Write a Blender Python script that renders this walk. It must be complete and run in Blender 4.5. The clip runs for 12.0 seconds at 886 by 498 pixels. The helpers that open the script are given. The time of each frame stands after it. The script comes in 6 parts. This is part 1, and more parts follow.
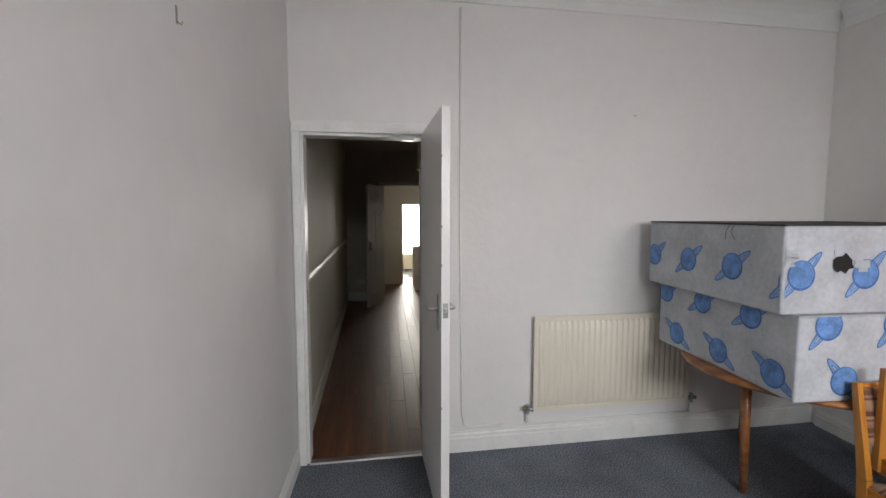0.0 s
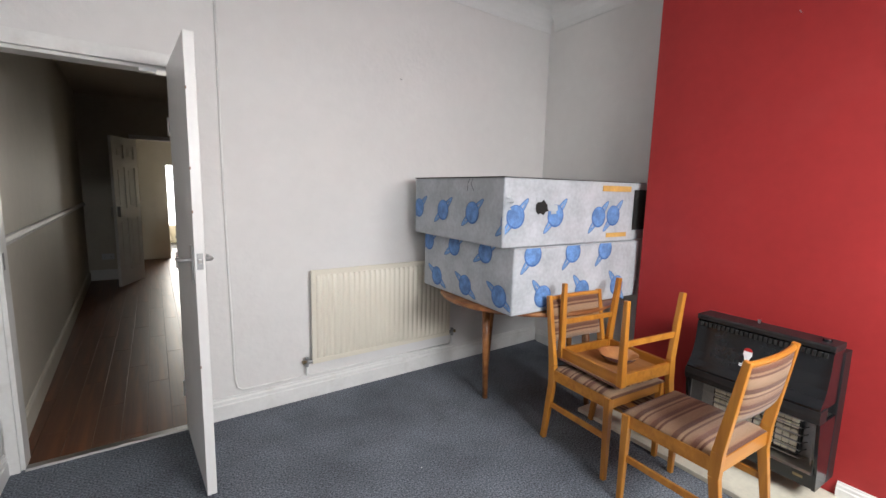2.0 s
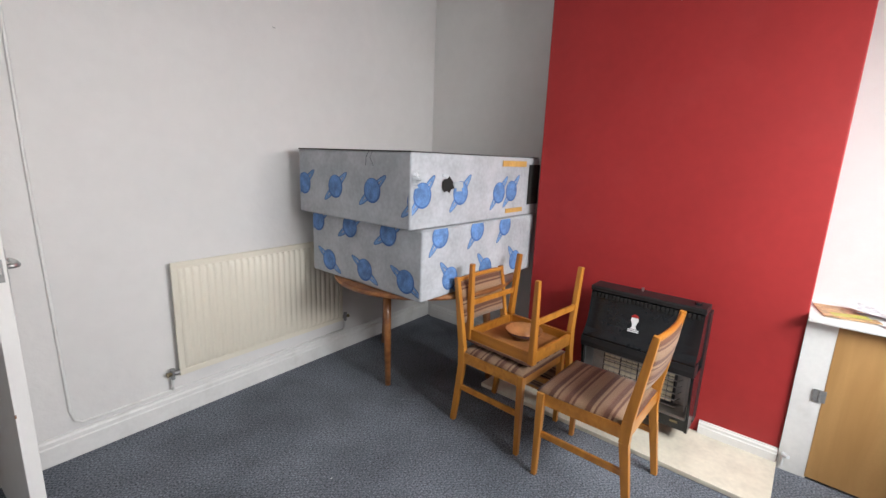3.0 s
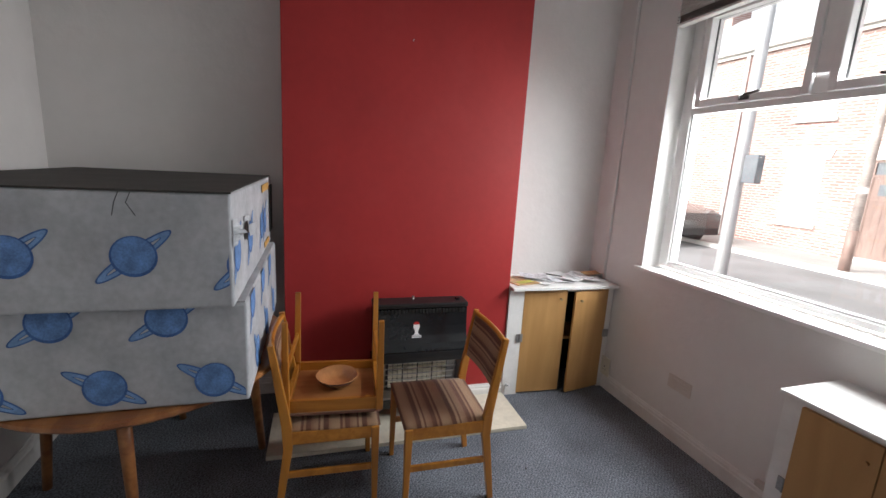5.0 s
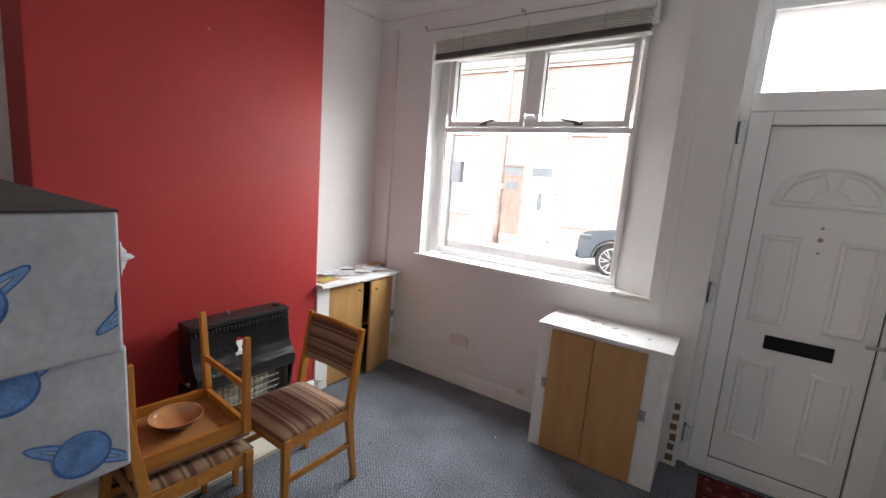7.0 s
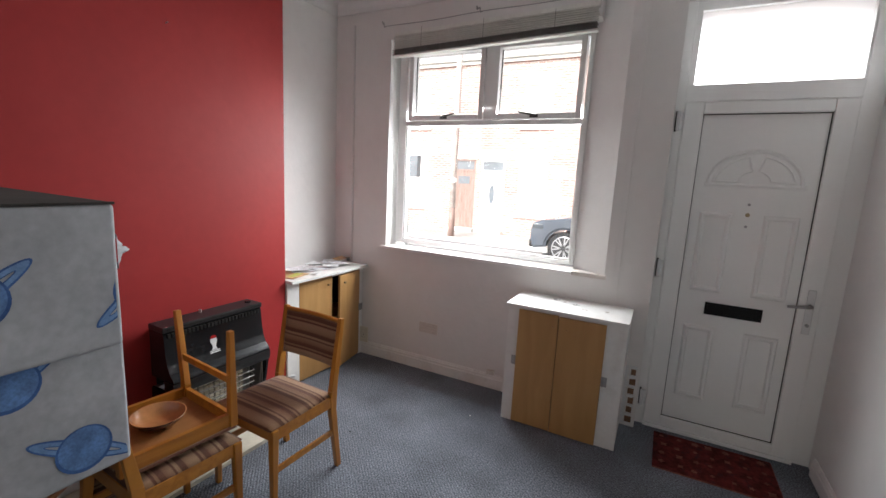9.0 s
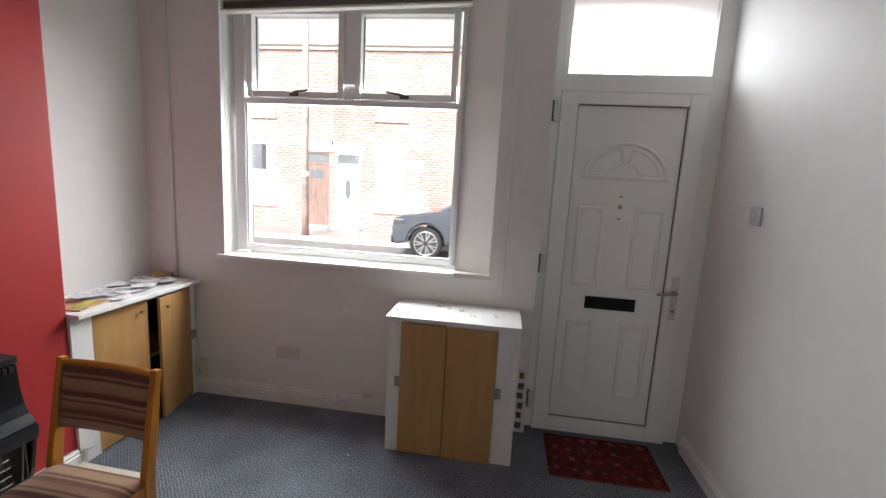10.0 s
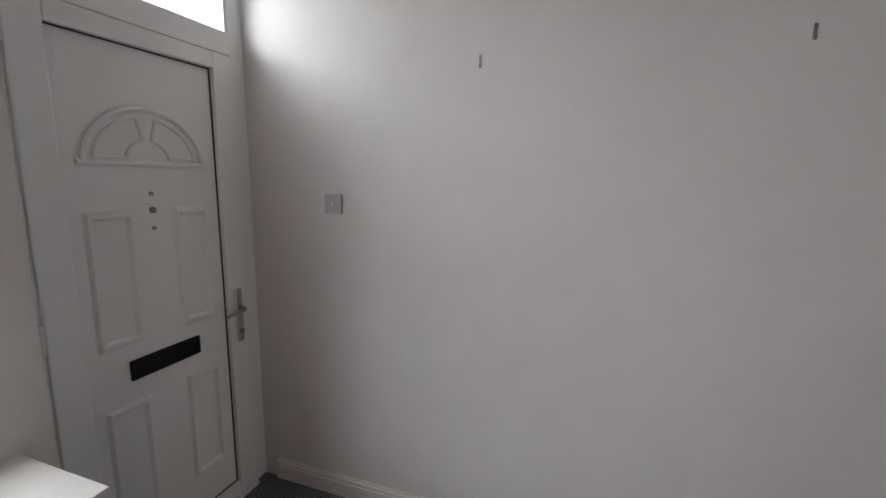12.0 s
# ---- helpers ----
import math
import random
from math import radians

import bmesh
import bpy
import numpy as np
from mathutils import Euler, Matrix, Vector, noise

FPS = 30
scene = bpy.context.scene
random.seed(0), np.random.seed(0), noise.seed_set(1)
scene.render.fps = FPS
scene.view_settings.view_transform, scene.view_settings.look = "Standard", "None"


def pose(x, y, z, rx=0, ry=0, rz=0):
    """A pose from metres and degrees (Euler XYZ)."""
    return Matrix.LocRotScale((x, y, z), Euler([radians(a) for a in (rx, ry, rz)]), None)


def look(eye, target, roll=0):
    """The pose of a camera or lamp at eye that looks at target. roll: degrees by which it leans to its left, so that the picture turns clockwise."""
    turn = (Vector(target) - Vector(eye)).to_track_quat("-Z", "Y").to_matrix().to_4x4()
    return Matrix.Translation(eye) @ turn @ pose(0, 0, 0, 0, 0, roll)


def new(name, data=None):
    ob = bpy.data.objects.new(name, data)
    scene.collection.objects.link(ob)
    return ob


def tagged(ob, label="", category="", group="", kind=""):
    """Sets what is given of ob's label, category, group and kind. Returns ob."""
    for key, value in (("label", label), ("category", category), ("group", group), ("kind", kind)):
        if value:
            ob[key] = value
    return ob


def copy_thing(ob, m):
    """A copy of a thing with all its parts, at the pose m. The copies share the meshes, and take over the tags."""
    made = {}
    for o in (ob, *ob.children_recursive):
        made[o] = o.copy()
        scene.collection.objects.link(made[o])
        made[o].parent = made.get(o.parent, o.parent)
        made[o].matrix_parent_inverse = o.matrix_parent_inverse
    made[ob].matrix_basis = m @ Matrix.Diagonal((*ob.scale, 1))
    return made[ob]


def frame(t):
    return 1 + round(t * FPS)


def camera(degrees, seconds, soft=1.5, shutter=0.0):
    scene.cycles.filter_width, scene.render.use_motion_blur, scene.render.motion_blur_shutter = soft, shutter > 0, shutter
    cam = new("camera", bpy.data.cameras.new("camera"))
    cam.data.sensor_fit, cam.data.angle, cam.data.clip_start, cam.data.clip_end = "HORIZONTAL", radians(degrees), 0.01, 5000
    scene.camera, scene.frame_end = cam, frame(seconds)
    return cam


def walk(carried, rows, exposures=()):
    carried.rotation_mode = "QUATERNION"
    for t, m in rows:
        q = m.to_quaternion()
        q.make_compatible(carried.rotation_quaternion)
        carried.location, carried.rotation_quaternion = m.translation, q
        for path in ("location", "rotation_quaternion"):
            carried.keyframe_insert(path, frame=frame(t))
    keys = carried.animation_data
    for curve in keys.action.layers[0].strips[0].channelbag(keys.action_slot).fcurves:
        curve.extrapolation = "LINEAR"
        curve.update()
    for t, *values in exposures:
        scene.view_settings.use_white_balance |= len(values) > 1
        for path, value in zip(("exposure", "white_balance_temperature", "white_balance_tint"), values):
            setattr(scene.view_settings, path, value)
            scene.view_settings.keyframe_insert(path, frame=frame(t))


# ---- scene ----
cam = camera(91.5, 12.0)
PATH = [
    (0, (0.412, 0.272, 1.544), (0.668, 2.249, 1.382), 0.1),
    (0.5, (0.399, 0.498, 1.571), (0.802, 2.448, 1.39), 0.2),
    (1, (0.448, 0.5, 1.552), (1.095, 2.385, 1.385), 0.5),
    (1.5, (0.477, 0.326, 1.491), (1.427, 2.078, 1.319), 1.0),
    (2, (0.527, 0.153, 1.425), (1.631, 1.798, 1.151), 1.4),
    (2.5, (0.563, 0.206, 1.429), (1.824, 1.711, 1.046), 1.7),
    (3, (0.545, 0.443, 1.472), (2.071, 1.668, 1.061), 2.2),
    (3.5, (0.561, 0.702, 1.509), (2.368, 1.463, 1.114), 2.7),
    (3.7, (0.592, 0.811, 1.511), (2.469, 1.378, 1.119), 2.8),
    (5.3, (0.545, 1.819, 1.641), (2.335, 1.011, 1.265), 3.8),
    (5.5, (0.585, 1.92, 1.631), (2.32, 0.993, 1.269), 4.2),
    (6, (0.562, 2.098, 1.649), (2.131, 0.908, 1.295), 4.0),
    (6.5, (0.584, 2.242, 1.663), (1.881, 0.771, 1.322), 3.8),
    (6.62, (0.627, 2.165, 1.66), (1.865, 0.636, 1.322), 4.0),
    (6.75, (0.695, 2.12, 1.655), (1.88, 0.55, 1.322), 4.2),
    (6.88, (0.755, 2.2, 1.65), (1.864, 0.586, 1.321), 4.4),
    (7, (0.772, 2.331, 1.642), (1.852, 0.678, 1.32), 4.5),
    (8.8, (0.838, 2.505, 1.615), (1.783, 0.774, 1.287), 2.8),
    (9, (0.803, 2.478, 1.604), (1.684, 0.738, 1.283), 2.9),
    (9.5, (0.827, 2.341, 1.593), (1.419, 0.457, 1.276), 3.1),
    (10, (1.049, 2.079, 1.577), (1.316, 0.122, 1.264), 3.1),
    (10.5, (1.13, 1.815, 1.642), (0.774, -0.127, 1.32), 2.3),
    (11, (1.21, 1.533, 1.607), (0.16, -0.141, 1.295), 1.8),
    (11.5, (1.428, 1.221, 1.602), (-0.158, 0.046, 1.28), 1.1),
    (12, (1.562, 0.96, 1.619), (-0.3, 0.307, 1.288), 0.9),
]
EXPOSURES = [(0, 1.62), (1.5, 1.94), (2, 2.1), (2.5, 2.1), (3.7, 1.76), (5.3, 1.42), (6.5, 1.62), (7.2, 1.64), (9, 1.55), (9.5, 1.55), (10, 1.32), (10.5, 0.8), (11, 0.6), (11.5, 1.08), (12, 1.2)]
walk(cam, [(t, look(eye, target, roll)) for t, eye, target, roll in PATH], EXPOSURES)

# ---- light ----
world = bpy.data.worlds.new("world")
scene.world = world
world.use_nodes = True
wn = world.node_tree
sky = wn.nodes.new("ShaderNodeTexSky")
sky.sky_type, sky.sun_disc = "NISHITA", False
sky.sun_elevation, sky.sun_rotation = radians(37), radians(12)
sky.air_density, sky.dust_density = 1.2, 4.0
wash = wn.nodes.new("ShaderNodeHueSaturation")
wash.inputs["Saturation"].default_value = 0.25
wn.links.new(sky.outputs[0], wash.inputs["Color"])
wn.links.new(wash.outputs[0], wn.nodes["Background"].inputs[0])
wn.nodes["Background"].inputs[1].default_value = 0.15

sun = new("sun", bpy.data.lights.new("sun", "SUN"))
sun.data.energy, sun.data.angle, sun.data.color = 1.9, radians(12), (1.0, 0.97, 0.93)
sun.matrix_world = look((0, 0, 10), (-0.2, -1.0, 9.24))


def window_light(name, x, y, z, w, h, power, down, spread, color=(0.95, 0.98, 1.0)):
    lamp = new(name, bpy.data.lights.new(name, "AREA"))
    lamp.data.shape, lamp.data.size, lamp.data.size_y = "RECTANGLE", w, h
    lamp.data.energy, lamp.data.color = power, color
    lamp.matrix_world = look((x, y, z), (x, y + 1, z - down))
    lamp.data.spread = radians(spread)
    return lamp


window_light("window_daylight", 2.08, -0.94, 1.9, 1.4, 0.75, 28, 1.15, 170)
window_light("fanlight_daylight", 0.46, -1.0, 2.48, 0.54, 0.3, 4.0, 1.7, 165)
# the daylight of the kitchen beyond the hall
kitchen_lamp = new("kitchen_daylight", bpy.data.lights.new("kitchen_daylight", "AREA"))
kitchen_lamp.data.shape, kitchen_lamp.data.size, kitchen_lamp.data.size_y = "RECTANGLE", 0.9, 1.2
kitchen_lamp.data.energy, kitchen_lamp.data.color = 24, (1.0, 0.93, 0.82)
kitchen_lamp.matrix_world = look((1.1, 12.1, 1.5), (0.85, 9.2, 1.2))


# ---- materials ----
def material(name, color, rough=0.6, metal=0.0, var=0.08, scale=6.0, fine=60.0, bump=0.0, bump_scale=80.0,
             stain=0.0, stain_scale=1.5, stain_color=(0.3, 0.25, 0.2), spec=0.5, per_object=0.0, coat=0.0):
    """Principled surface with two scales of colour variation, optional stains and relief."""
    m = bpy.data.materials.new(name)
    m.use_nodes = True
    nt = m.node_tree
    n, l = nt.nodes, nt.links
    p = n["Principled BSDF"]
    p.inputs["Roughness"].default_value, p.inputs["Metallic"].default_value = rough, metal
    p.inputs["Specular IOR Level"].default_value = spec
    p.inputs["Coat Weight"].default_value = coat
    tc = n.new("ShaderNodeTexCoord")
    out = None
    for sc, amount in ((scale, var), (fine, var * 0.6)):
        tex = n.new("ShaderNodeTexNoise")
        tex.inputs["Scale"].default_value, tex.inputs["Detail"].default_value = sc, 4
        l.new(tc.outputs["Object"], tex.inputs["Vector"])
        ramp = n.new("ShaderNodeMapRange")
        ramp.inputs["From Min"].default_value, ramp.inputs["From Max"].default_value = 0.3, 0.7
        ramp.inputs["To Min"].default_value, ramp.inputs["To Max"].default_value = 1 - amount, 1 + amount
        l.new(tex.outputs["Fac"], ramp.inputs["Value"])
        mul = n.new("ShaderNodeVectorMath")
        mul.operation = "SCALE"
        if out is None:
            mul.inputs[0].default_value = color[:3]
        else:
            l.new(out, mul.inputs[0])
        l.new(ramp.outputs[0], mul.inputs["Scale"])
        out = mul.outputs[0]
    if per_object:
        info = n.new("ShaderNodeObjectInfo")
        ramp = n.new("ShaderNodeMapRange")
        ramp.inputs["To Min"].default_value, ramp.inputs["To Max"].default_value = 1 - per_object, 1 + per_object
        l.new(info.outputs["Random"], ramp.inputs["Value"])
        mul = n.new("ShaderNodeVectorMath")
        mul.operation = "SCALE"
        l.new(out, mul.inputs[0])
        l.new(ramp.outputs[0], mul.inputs["Scale"])
        out = mul.outputs[0]
    if stain:
        tex = n.new("ShaderNodeTexNoise")
        tex.inputs["Scale"].default_value, tex.inputs["Detail"].default_value = stain_scale, 7
        l.new(tc.outputs["Object"], tex.inputs["Vector"])
        ramp = n.new("ShaderNodeMapRange")
        ramp.inputs["From Min"].default_value, ramp.inputs["From Max"].default_value = 0.56, 0.78
        ramp.inputs["To Max"].default_value = stain
        l.new(tex.outputs["Fac"], ramp.inputs["Value"])
        mix = n.new("ShaderNodeMix")
        mix.data_type = "RGBA"
        l.new(ramp.outputs[0], mix.inputs["Factor"])
        l.new(out, mix.inputs["A"])
        mix.inputs["B"].default_value = (*stain_color, 1)
        out = mix.outputs["Result"]
    l.new(out, p.inputs["Base Color"])
    if bump:
        tex = n.new("ShaderNodeTexNoise")
        tex.inputs["Scale"].default_value, tex.inputs["Detail"].default_value = bump_scale, 3
        l.new(tc.outputs["Object"], tex.inputs["Vector"])
        b = n.new("ShaderNodeBump")
        b.inputs["Strength"].default_value, b.inputs["Distance"].default_value = bump, 0.01
        l.new(tex.outputs["Fac"], b.inputs["Height"])
        l.new(b.outputs[0], p.inputs["Normal"])
    return m


def wood(name, dark, light, along="X", rough=0.45, scale=14.0, stretch=0.08, coat=0.0, per_object=0.0):
    """Grain that runs along one axis of the piece."""
    m = material(name, light, rough, var=0.05, scale=3, fine=120, coat=coat, per_object=per_object)
    nt = m.node_tree
    n, l = nt.nodes, nt.links
    p = n["Principled BSDF"]
    base = p.inputs["Base Color"].links[0].from_socket
    tc = next(x for x in n if x.type == "TEX_COORD")
    mp = n.new("ShaderNodeMapping")
    s = [1.0, 1.0, 1.0]
    s["XYZ".index(along)] = stretch
    mp.inputs["Scale"].default_value = s
    l.new(tc.outputs["Object"], mp.inputs["Vector"])
    tex = n.new("ShaderNodeTexNoise")
    tex.inputs["Scale"].default_value, tex.inputs["Detail"].default_value = scale, 8
    tex.inputs["Distortion"].default_value = 0.6
    l.new(mp.outputs[0], tex.inputs["Vector"])
    ramp = n.new("ShaderNodeMapRange")
    ramp.inputs["From Min"].default_value, ramp.inputs["From Max"].default_value = 0.35, 0.65
    l.new(tex.outputs["Fac"], ramp.inputs["Value"])
    mix = n.new("ShaderNodeMix")
    mix.data_type = "RGBA"
    l.new(ramp.outputs[0], mix.inputs["Factor"])
    mix.inputs["A"].default_value = (*dark, 1)
    l.new(base, mix.inputs["B"])
    l.new(mix.outputs["Result"], p.inputs["Base Color"])
    return m


def stripes(name, colours, along, period, rough=0.95):
    """Woven upholstery: bands across one axis, with a fine weave."""
    m = bpy.data.materials.new(name)
    m.use_nodes = True
    nt = m.node_tree
    n, l = nt.nodes, nt.links
    p = n["Principled BSDF"]
    p.inputs["Roughness"].default_value = rough
    p.inputs["Sheen Weight"].default_value = 0.15
    tc = n.new("ShaderNodeTexCoord")
    sep = n.new("ShaderNodeSeparateXYZ")
    l.new(tc.outputs["Object"], sep.inputs[0])
    wob = n.new("ShaderNodeTexNoise")
    wob.inputs["Scale"].default_value = 220
    l.new(tc.outputs["Object"], wob.inputs["Vector"])
    a = n.new("ShaderNodeMath")
    a.operation = "MULTIPLY_ADD"
    l.new(wob.outputs["Fac"], a.inputs[0])
    a.inputs[1].default_value = 0.006
    l.new(sep.outputs["XYZ".index(along)], a.inputs[2])
    d = n.new("ShaderNodeMath")
    d.operation = "DIVIDE"
    l.new(a.outputs[0], d.inputs[0])
    d.inputs[1].default_value = period
    fr = n.new("ShaderNodeMath")
    fr.operation = "FRACT"
    l.new(d.outputs[0], fr.inputs[0])
    ramp = n.new("ShaderNodeValToRGB")
    e = ramp.color_ramp.elements
    e[0].position, e[0].color = colours[0][0], (*colours[0][1], 1)
    e[1].position, e[1].color = colours[-1][0], (*colours[-1][1], 1)
    for pos, c in colours[1:-1]:
        k = e.new(pos)
        k.color = (*c, 1)
    l.new(fr.outputs[0], ramp.inputs[0])
    wv = n.new("ShaderNodeTexNoise")
    wv.inputs["Scale"].default_value = 500
    l.new(tc.outputs["Object"], wv.inputs["Vector"])
    mr = n.new("ShaderNodeMapRange")
    mr.inputs["From Min"].default_value, mr.inputs["From Max"].default_value = 0.3, 0.7
    mr.inputs["To Min"].default_value, mr.inputs["To Max"].default_value = 0.8, 1.2
    l.new(wv.outputs["Fac"], mr.inputs["Value"])
    mul = n.new("ShaderNodeVectorMath")
    mul.operation = "SCALE"
    l.new(ramp.outputs[0], mul.inputs[0])
    l.new(mr.outputs[0], mul.inputs["Scale"])
    l.new(mul.outputs[0], p.inputs["Base Color"])
    b = n.new("ShaderNodeBump")
    b.inputs["Strength"].default_value, b.inputs["Distance"].default_value = 0.4, 0.003
    l.new(wv.outputs["Fac"], b.inputs["Height"])
    l.new(b.outputs[0], p.inputs["Normal"])
    return m


def carpet_material():
    """Ribbed cord carpet, blue-grey, with worn and linty patches."""
    m = material("cord_carpet", (0.165, 0.179, 0.206), 1.0, var=0.24, scale=2.6, fine=140, stain=0.75, stain_scale=150,
                 stain_color=(0.27, 0.29, 0.32), spec=0.0)
    nt = m.node_tree
    n, l = nt.nodes, nt.links
    p = n["Principled BSDF"]
    base = p.inputs["Base Color"].links[0].from_socket
    tc = next(x for x in n if x.type == "TEX_COORD")
    mp = n.new("ShaderNodeMapping")
    mp.inputs["Rotation"].default_value = (0, 0, radians(-45))
    l.new(tc.outputs["Object"], mp.inputs["Vector"])
    w = n.new("ShaderNodeTexWave")
    w.inputs["Scale"].default_value, w.inputs["Distortion"].default_value = 21, 2.4
    w.inputs["Detail"].default_value, w.inputs["Detail Scale"].default_value = 3, 14
    l.new(mp.outputs[0], w.inputs["Vector"])
    mr = n.new("ShaderNodeMapRange")
    mr.inputs["To Min"].default_value, mr.inputs["To Max"].default_value = 0.9, 1.1
    l.new(w.outputs["Fac"], mr.inputs["Value"])
    mul = n.new("ShaderNodeVectorMath")
    mul.operation = "SCALE"
    l.new(base, mul.inputs[0])
    l.new(mr.outputs[0], mul.inputs["Scale"])
    fleck = n.new("ShaderNodeTexNoise")
    fleck.inputs["Scale"].default_value, fleck.inputs["Detail"].default_value = 120, 2
    l.new(tc.outputs["Object"], fleck.inputs["Vector"])
    fr = n.new("ShaderNodeMapRange")
    fr.inputs["From Min"].default_value, fr.inputs["From Max"].default_value = 0.32, 0.7
    fr.inputs["To Min"].default_value, fr.inputs["To Max"].default_value = 0.45, 1.7
    l.new(fleck.outputs["Fac"], fr.inputs["Value"])
    dot = n.new("ShaderNodeVectorMath")
    dot.operation = "SCALE"
    l.new(mul.outputs[0], dot.inputs[0])
    l.new(fr.outputs[0], dot.inputs["Scale"])
    l.new(dot.outputs[0], p.inputs["Base Color"])
    ns = n.new("ShaderNodeTexNoise")
    ns.inputs["Scale"].default_value = 300
    l.new(tc.outputs["Object"], ns.inputs["Vector"])
    add = n.new("ShaderNodeMath")
    l.new(ns.outputs["Fac"], add.inputs[0])
    l.new(w.outputs["Fac"], add.inputs[1])
    b = n.new("ShaderNodeBump")
    b.inputs["Strength"].default_value, b.inputs["Distance"].default_value = 0.7, 0.005
    l.new(add.outputs[0], b.inputs["Height"])
    l.new(b.outputs[0], p.inputs["Normal"])
    return m


def brick_material(name, c1, c2, mortar, scale=1.0):
    m = bpy.data.materials.new(name)
    m.use_nodes = True
    nt = m.node_tree
    n, l = nt.nodes, nt.links
    p = n["Principled BSDF"]
    p.inputs["Roughness"].default_value = 0.9
    tc = n.new("ShaderNodeTexCoord")
    mp = n.new("ShaderNodeMapping")
    mp.inputs["Rotation"].default_value = (radians(90), 0, 0)
    l.new(tc.outputs["Object"], mp.inputs["Vector"])
    b = n.new("ShaderNodeTexBrick")
    b.inputs["Color1"].default_value, b.inputs["Color2"].default_value = (*c1, 1), (*c2, 1)
    b.inputs["Mortar"].default_value = (*mortar, 1)
    b.inputs["Scale"].default_value = scale
    b.inputs["Brick Width"].default_value, b.inputs["Row Height"].default_value = 0.225, 0.075
    b.inputs["Mortar Size"].default_value = 0.01
    l.new(mp.outputs[0], b.inputs["Vector"])
    ns = n.new("ShaderNodeTexNoise")
    ns.inputs["Scale"].default_value = 0.9
    ns.inputs["Detail"].default_value = 6
    l.new(tc.outputs["Object"], ns.inputs["Vector"])
    mr = n.new("ShaderNodeMapRange")
    mr.inputs["From Min"].default_value, mr.inputs["From Max"].default_value = 0.3, 0.7
    mr.inputs["To Min"].default_value, mr.inputs["To Max"].default_value = 0.8, 1.2
    l.new(ns.outputs["Fac"], mr.inputs["Value"])
    mul = n.new("ShaderNodeVectorMath")
    mul.operation = "SCALE"
    l.new(b.outputs["Color"], mul.inputs[0])
    l.new(mr.outputs[0], mul.inputs["Scale"])
    l.new(mul.outputs[0], p.inputs["Base Color"])
    bp = n.new("ShaderNodeBump")
    bp.invert = True
    bp.inputs["Strength"].default_value, bp.inputs["Distance"].default_value = 0.6, 0.01
    l.new(b.outputs["Fac"], bp.inputs["Height"])
    l.new(bp.outputs[0], p.inputs["Normal"])
    return m


def glass_material(name, tint=(1, 1, 1), rough=0.0):
    m = bpy.data.materials.new(name)
    m.use_nodes = True
    nt = m.node_tree
    n, l = nt.nodes, nt.links
    n.remove(n["Principled BSDF"])
    tr, gl, mix, fr = (n.new("ShaderNode" + k) for k in ("BsdfTransparent", "BsdfGlossy", "MixShader", "LayerWeight"))
    pw = n.new("ShaderNodeMath")
    pw.operation = "POWER"
    pw.inputs[1].default_value = 4.0
    sc = n.new("ShaderNodeMath")
    sc.operation = "MULTIPLY_ADD"
    sc.inputs[1].default_value, sc.inputs[2].default_value = 0.6, 0.03
    tr.inputs[0].default_value = (*tint, 1)
    gl.inputs["Roughness"].default_value = rough
    l.new(fr.outputs["Facing"], pw.inputs[0])
    l.new(pw.outputs[0], sc.inputs[0])
    l.new(sc.outputs[0], mix.inputs[0])
    l.new(tr.outputs[0], mix.inputs[1])
    l.new(gl.outputs[0], mix.inputs[2])
    l.new(mix.outputs[0], n["Material Output"].inputs[0])
    return m


M_WALL = material("white_wall_paint", (0.72, 0.705, 0.69), 0.62, var=0.025, scale=1.6, fine=14, bump=0.18, bump_scale=28,
                  stain=0.10, stain_scale=1.1, stain_color=(0.6, 0.56, 0.5), spec=0.35)
M_LUMPY = material("lumpy_white_wall_paint", (0.72, 0.71, 0.7), 0.55, var=0.03, scale=1.2, fine=10, bump=0.14, bump_scale=9,
                   spec=0.4)
# off-white darkened in its colour for the dimness of the hall
M_HALL = material("shaded_hall_paint", (0.56, 0.515, 0.44), 0.65, var=0.04, scale=1.5, fine=15, bump=0.15, bump_scale=30)
M_RED = material("red_wall_paint", (0.36, 0.024, 0.024), 0.6, var=0.06, scale=2.0, fine=18, bump=0.09, bump_scale=18,
                 stain=0.12, stain_scale=3.0, stain_color=(0.5, 0.08, 0.08), spec=0.4)
M_CEIL = material("ceiling_paint", (0.74, 0.74, 0.73), 0.8, var=0.02, bump=0.1, bump_scale=30)
M_GLOSS = material("white_gloss_paint", (0.8, 0.79, 0.77), 0.32, var=0.025, scale=4, fine=30, bump=0.06, bump_scale=20,
                   stain=0.12, stain_scale=5, stain_color=(0.5, 0.46, 0.4))
M_GLOSS_WORN = material("worn_white_paint", (0.76, 0.75, 0.73), 0.4, var=0.04, scale=5, fine=40, bump=0.1, bump_scale=24,
                        stain=0.35, stain_scale=7, stain_color=(0.42, 0.37, 0.31))
M_UPVC = material("white_upvc", (0.8, 0.8, 0.79), 0.28, var=0.012, scale=3, fine=40, stain=0.06, stain_scale=6,
                  stain_color=(0.6, 0.58, 0.54))
M_CREAM = material("cream_radiator_enamel", (0.74, 0.69, 0.58), 0.35, var=0.02, scale=4, fine=50)
M_CARPET = carpet_material()
M_BLACK = material("black_enamel", (0.011, 0.012, 0.014), 0.2, var=0.2, scale=8, fine=60, spec=0.5)
M_GASKET = material("grey_rubber_gasket", (0.12, 0.12, 0.12), 0.7, var=0.1)
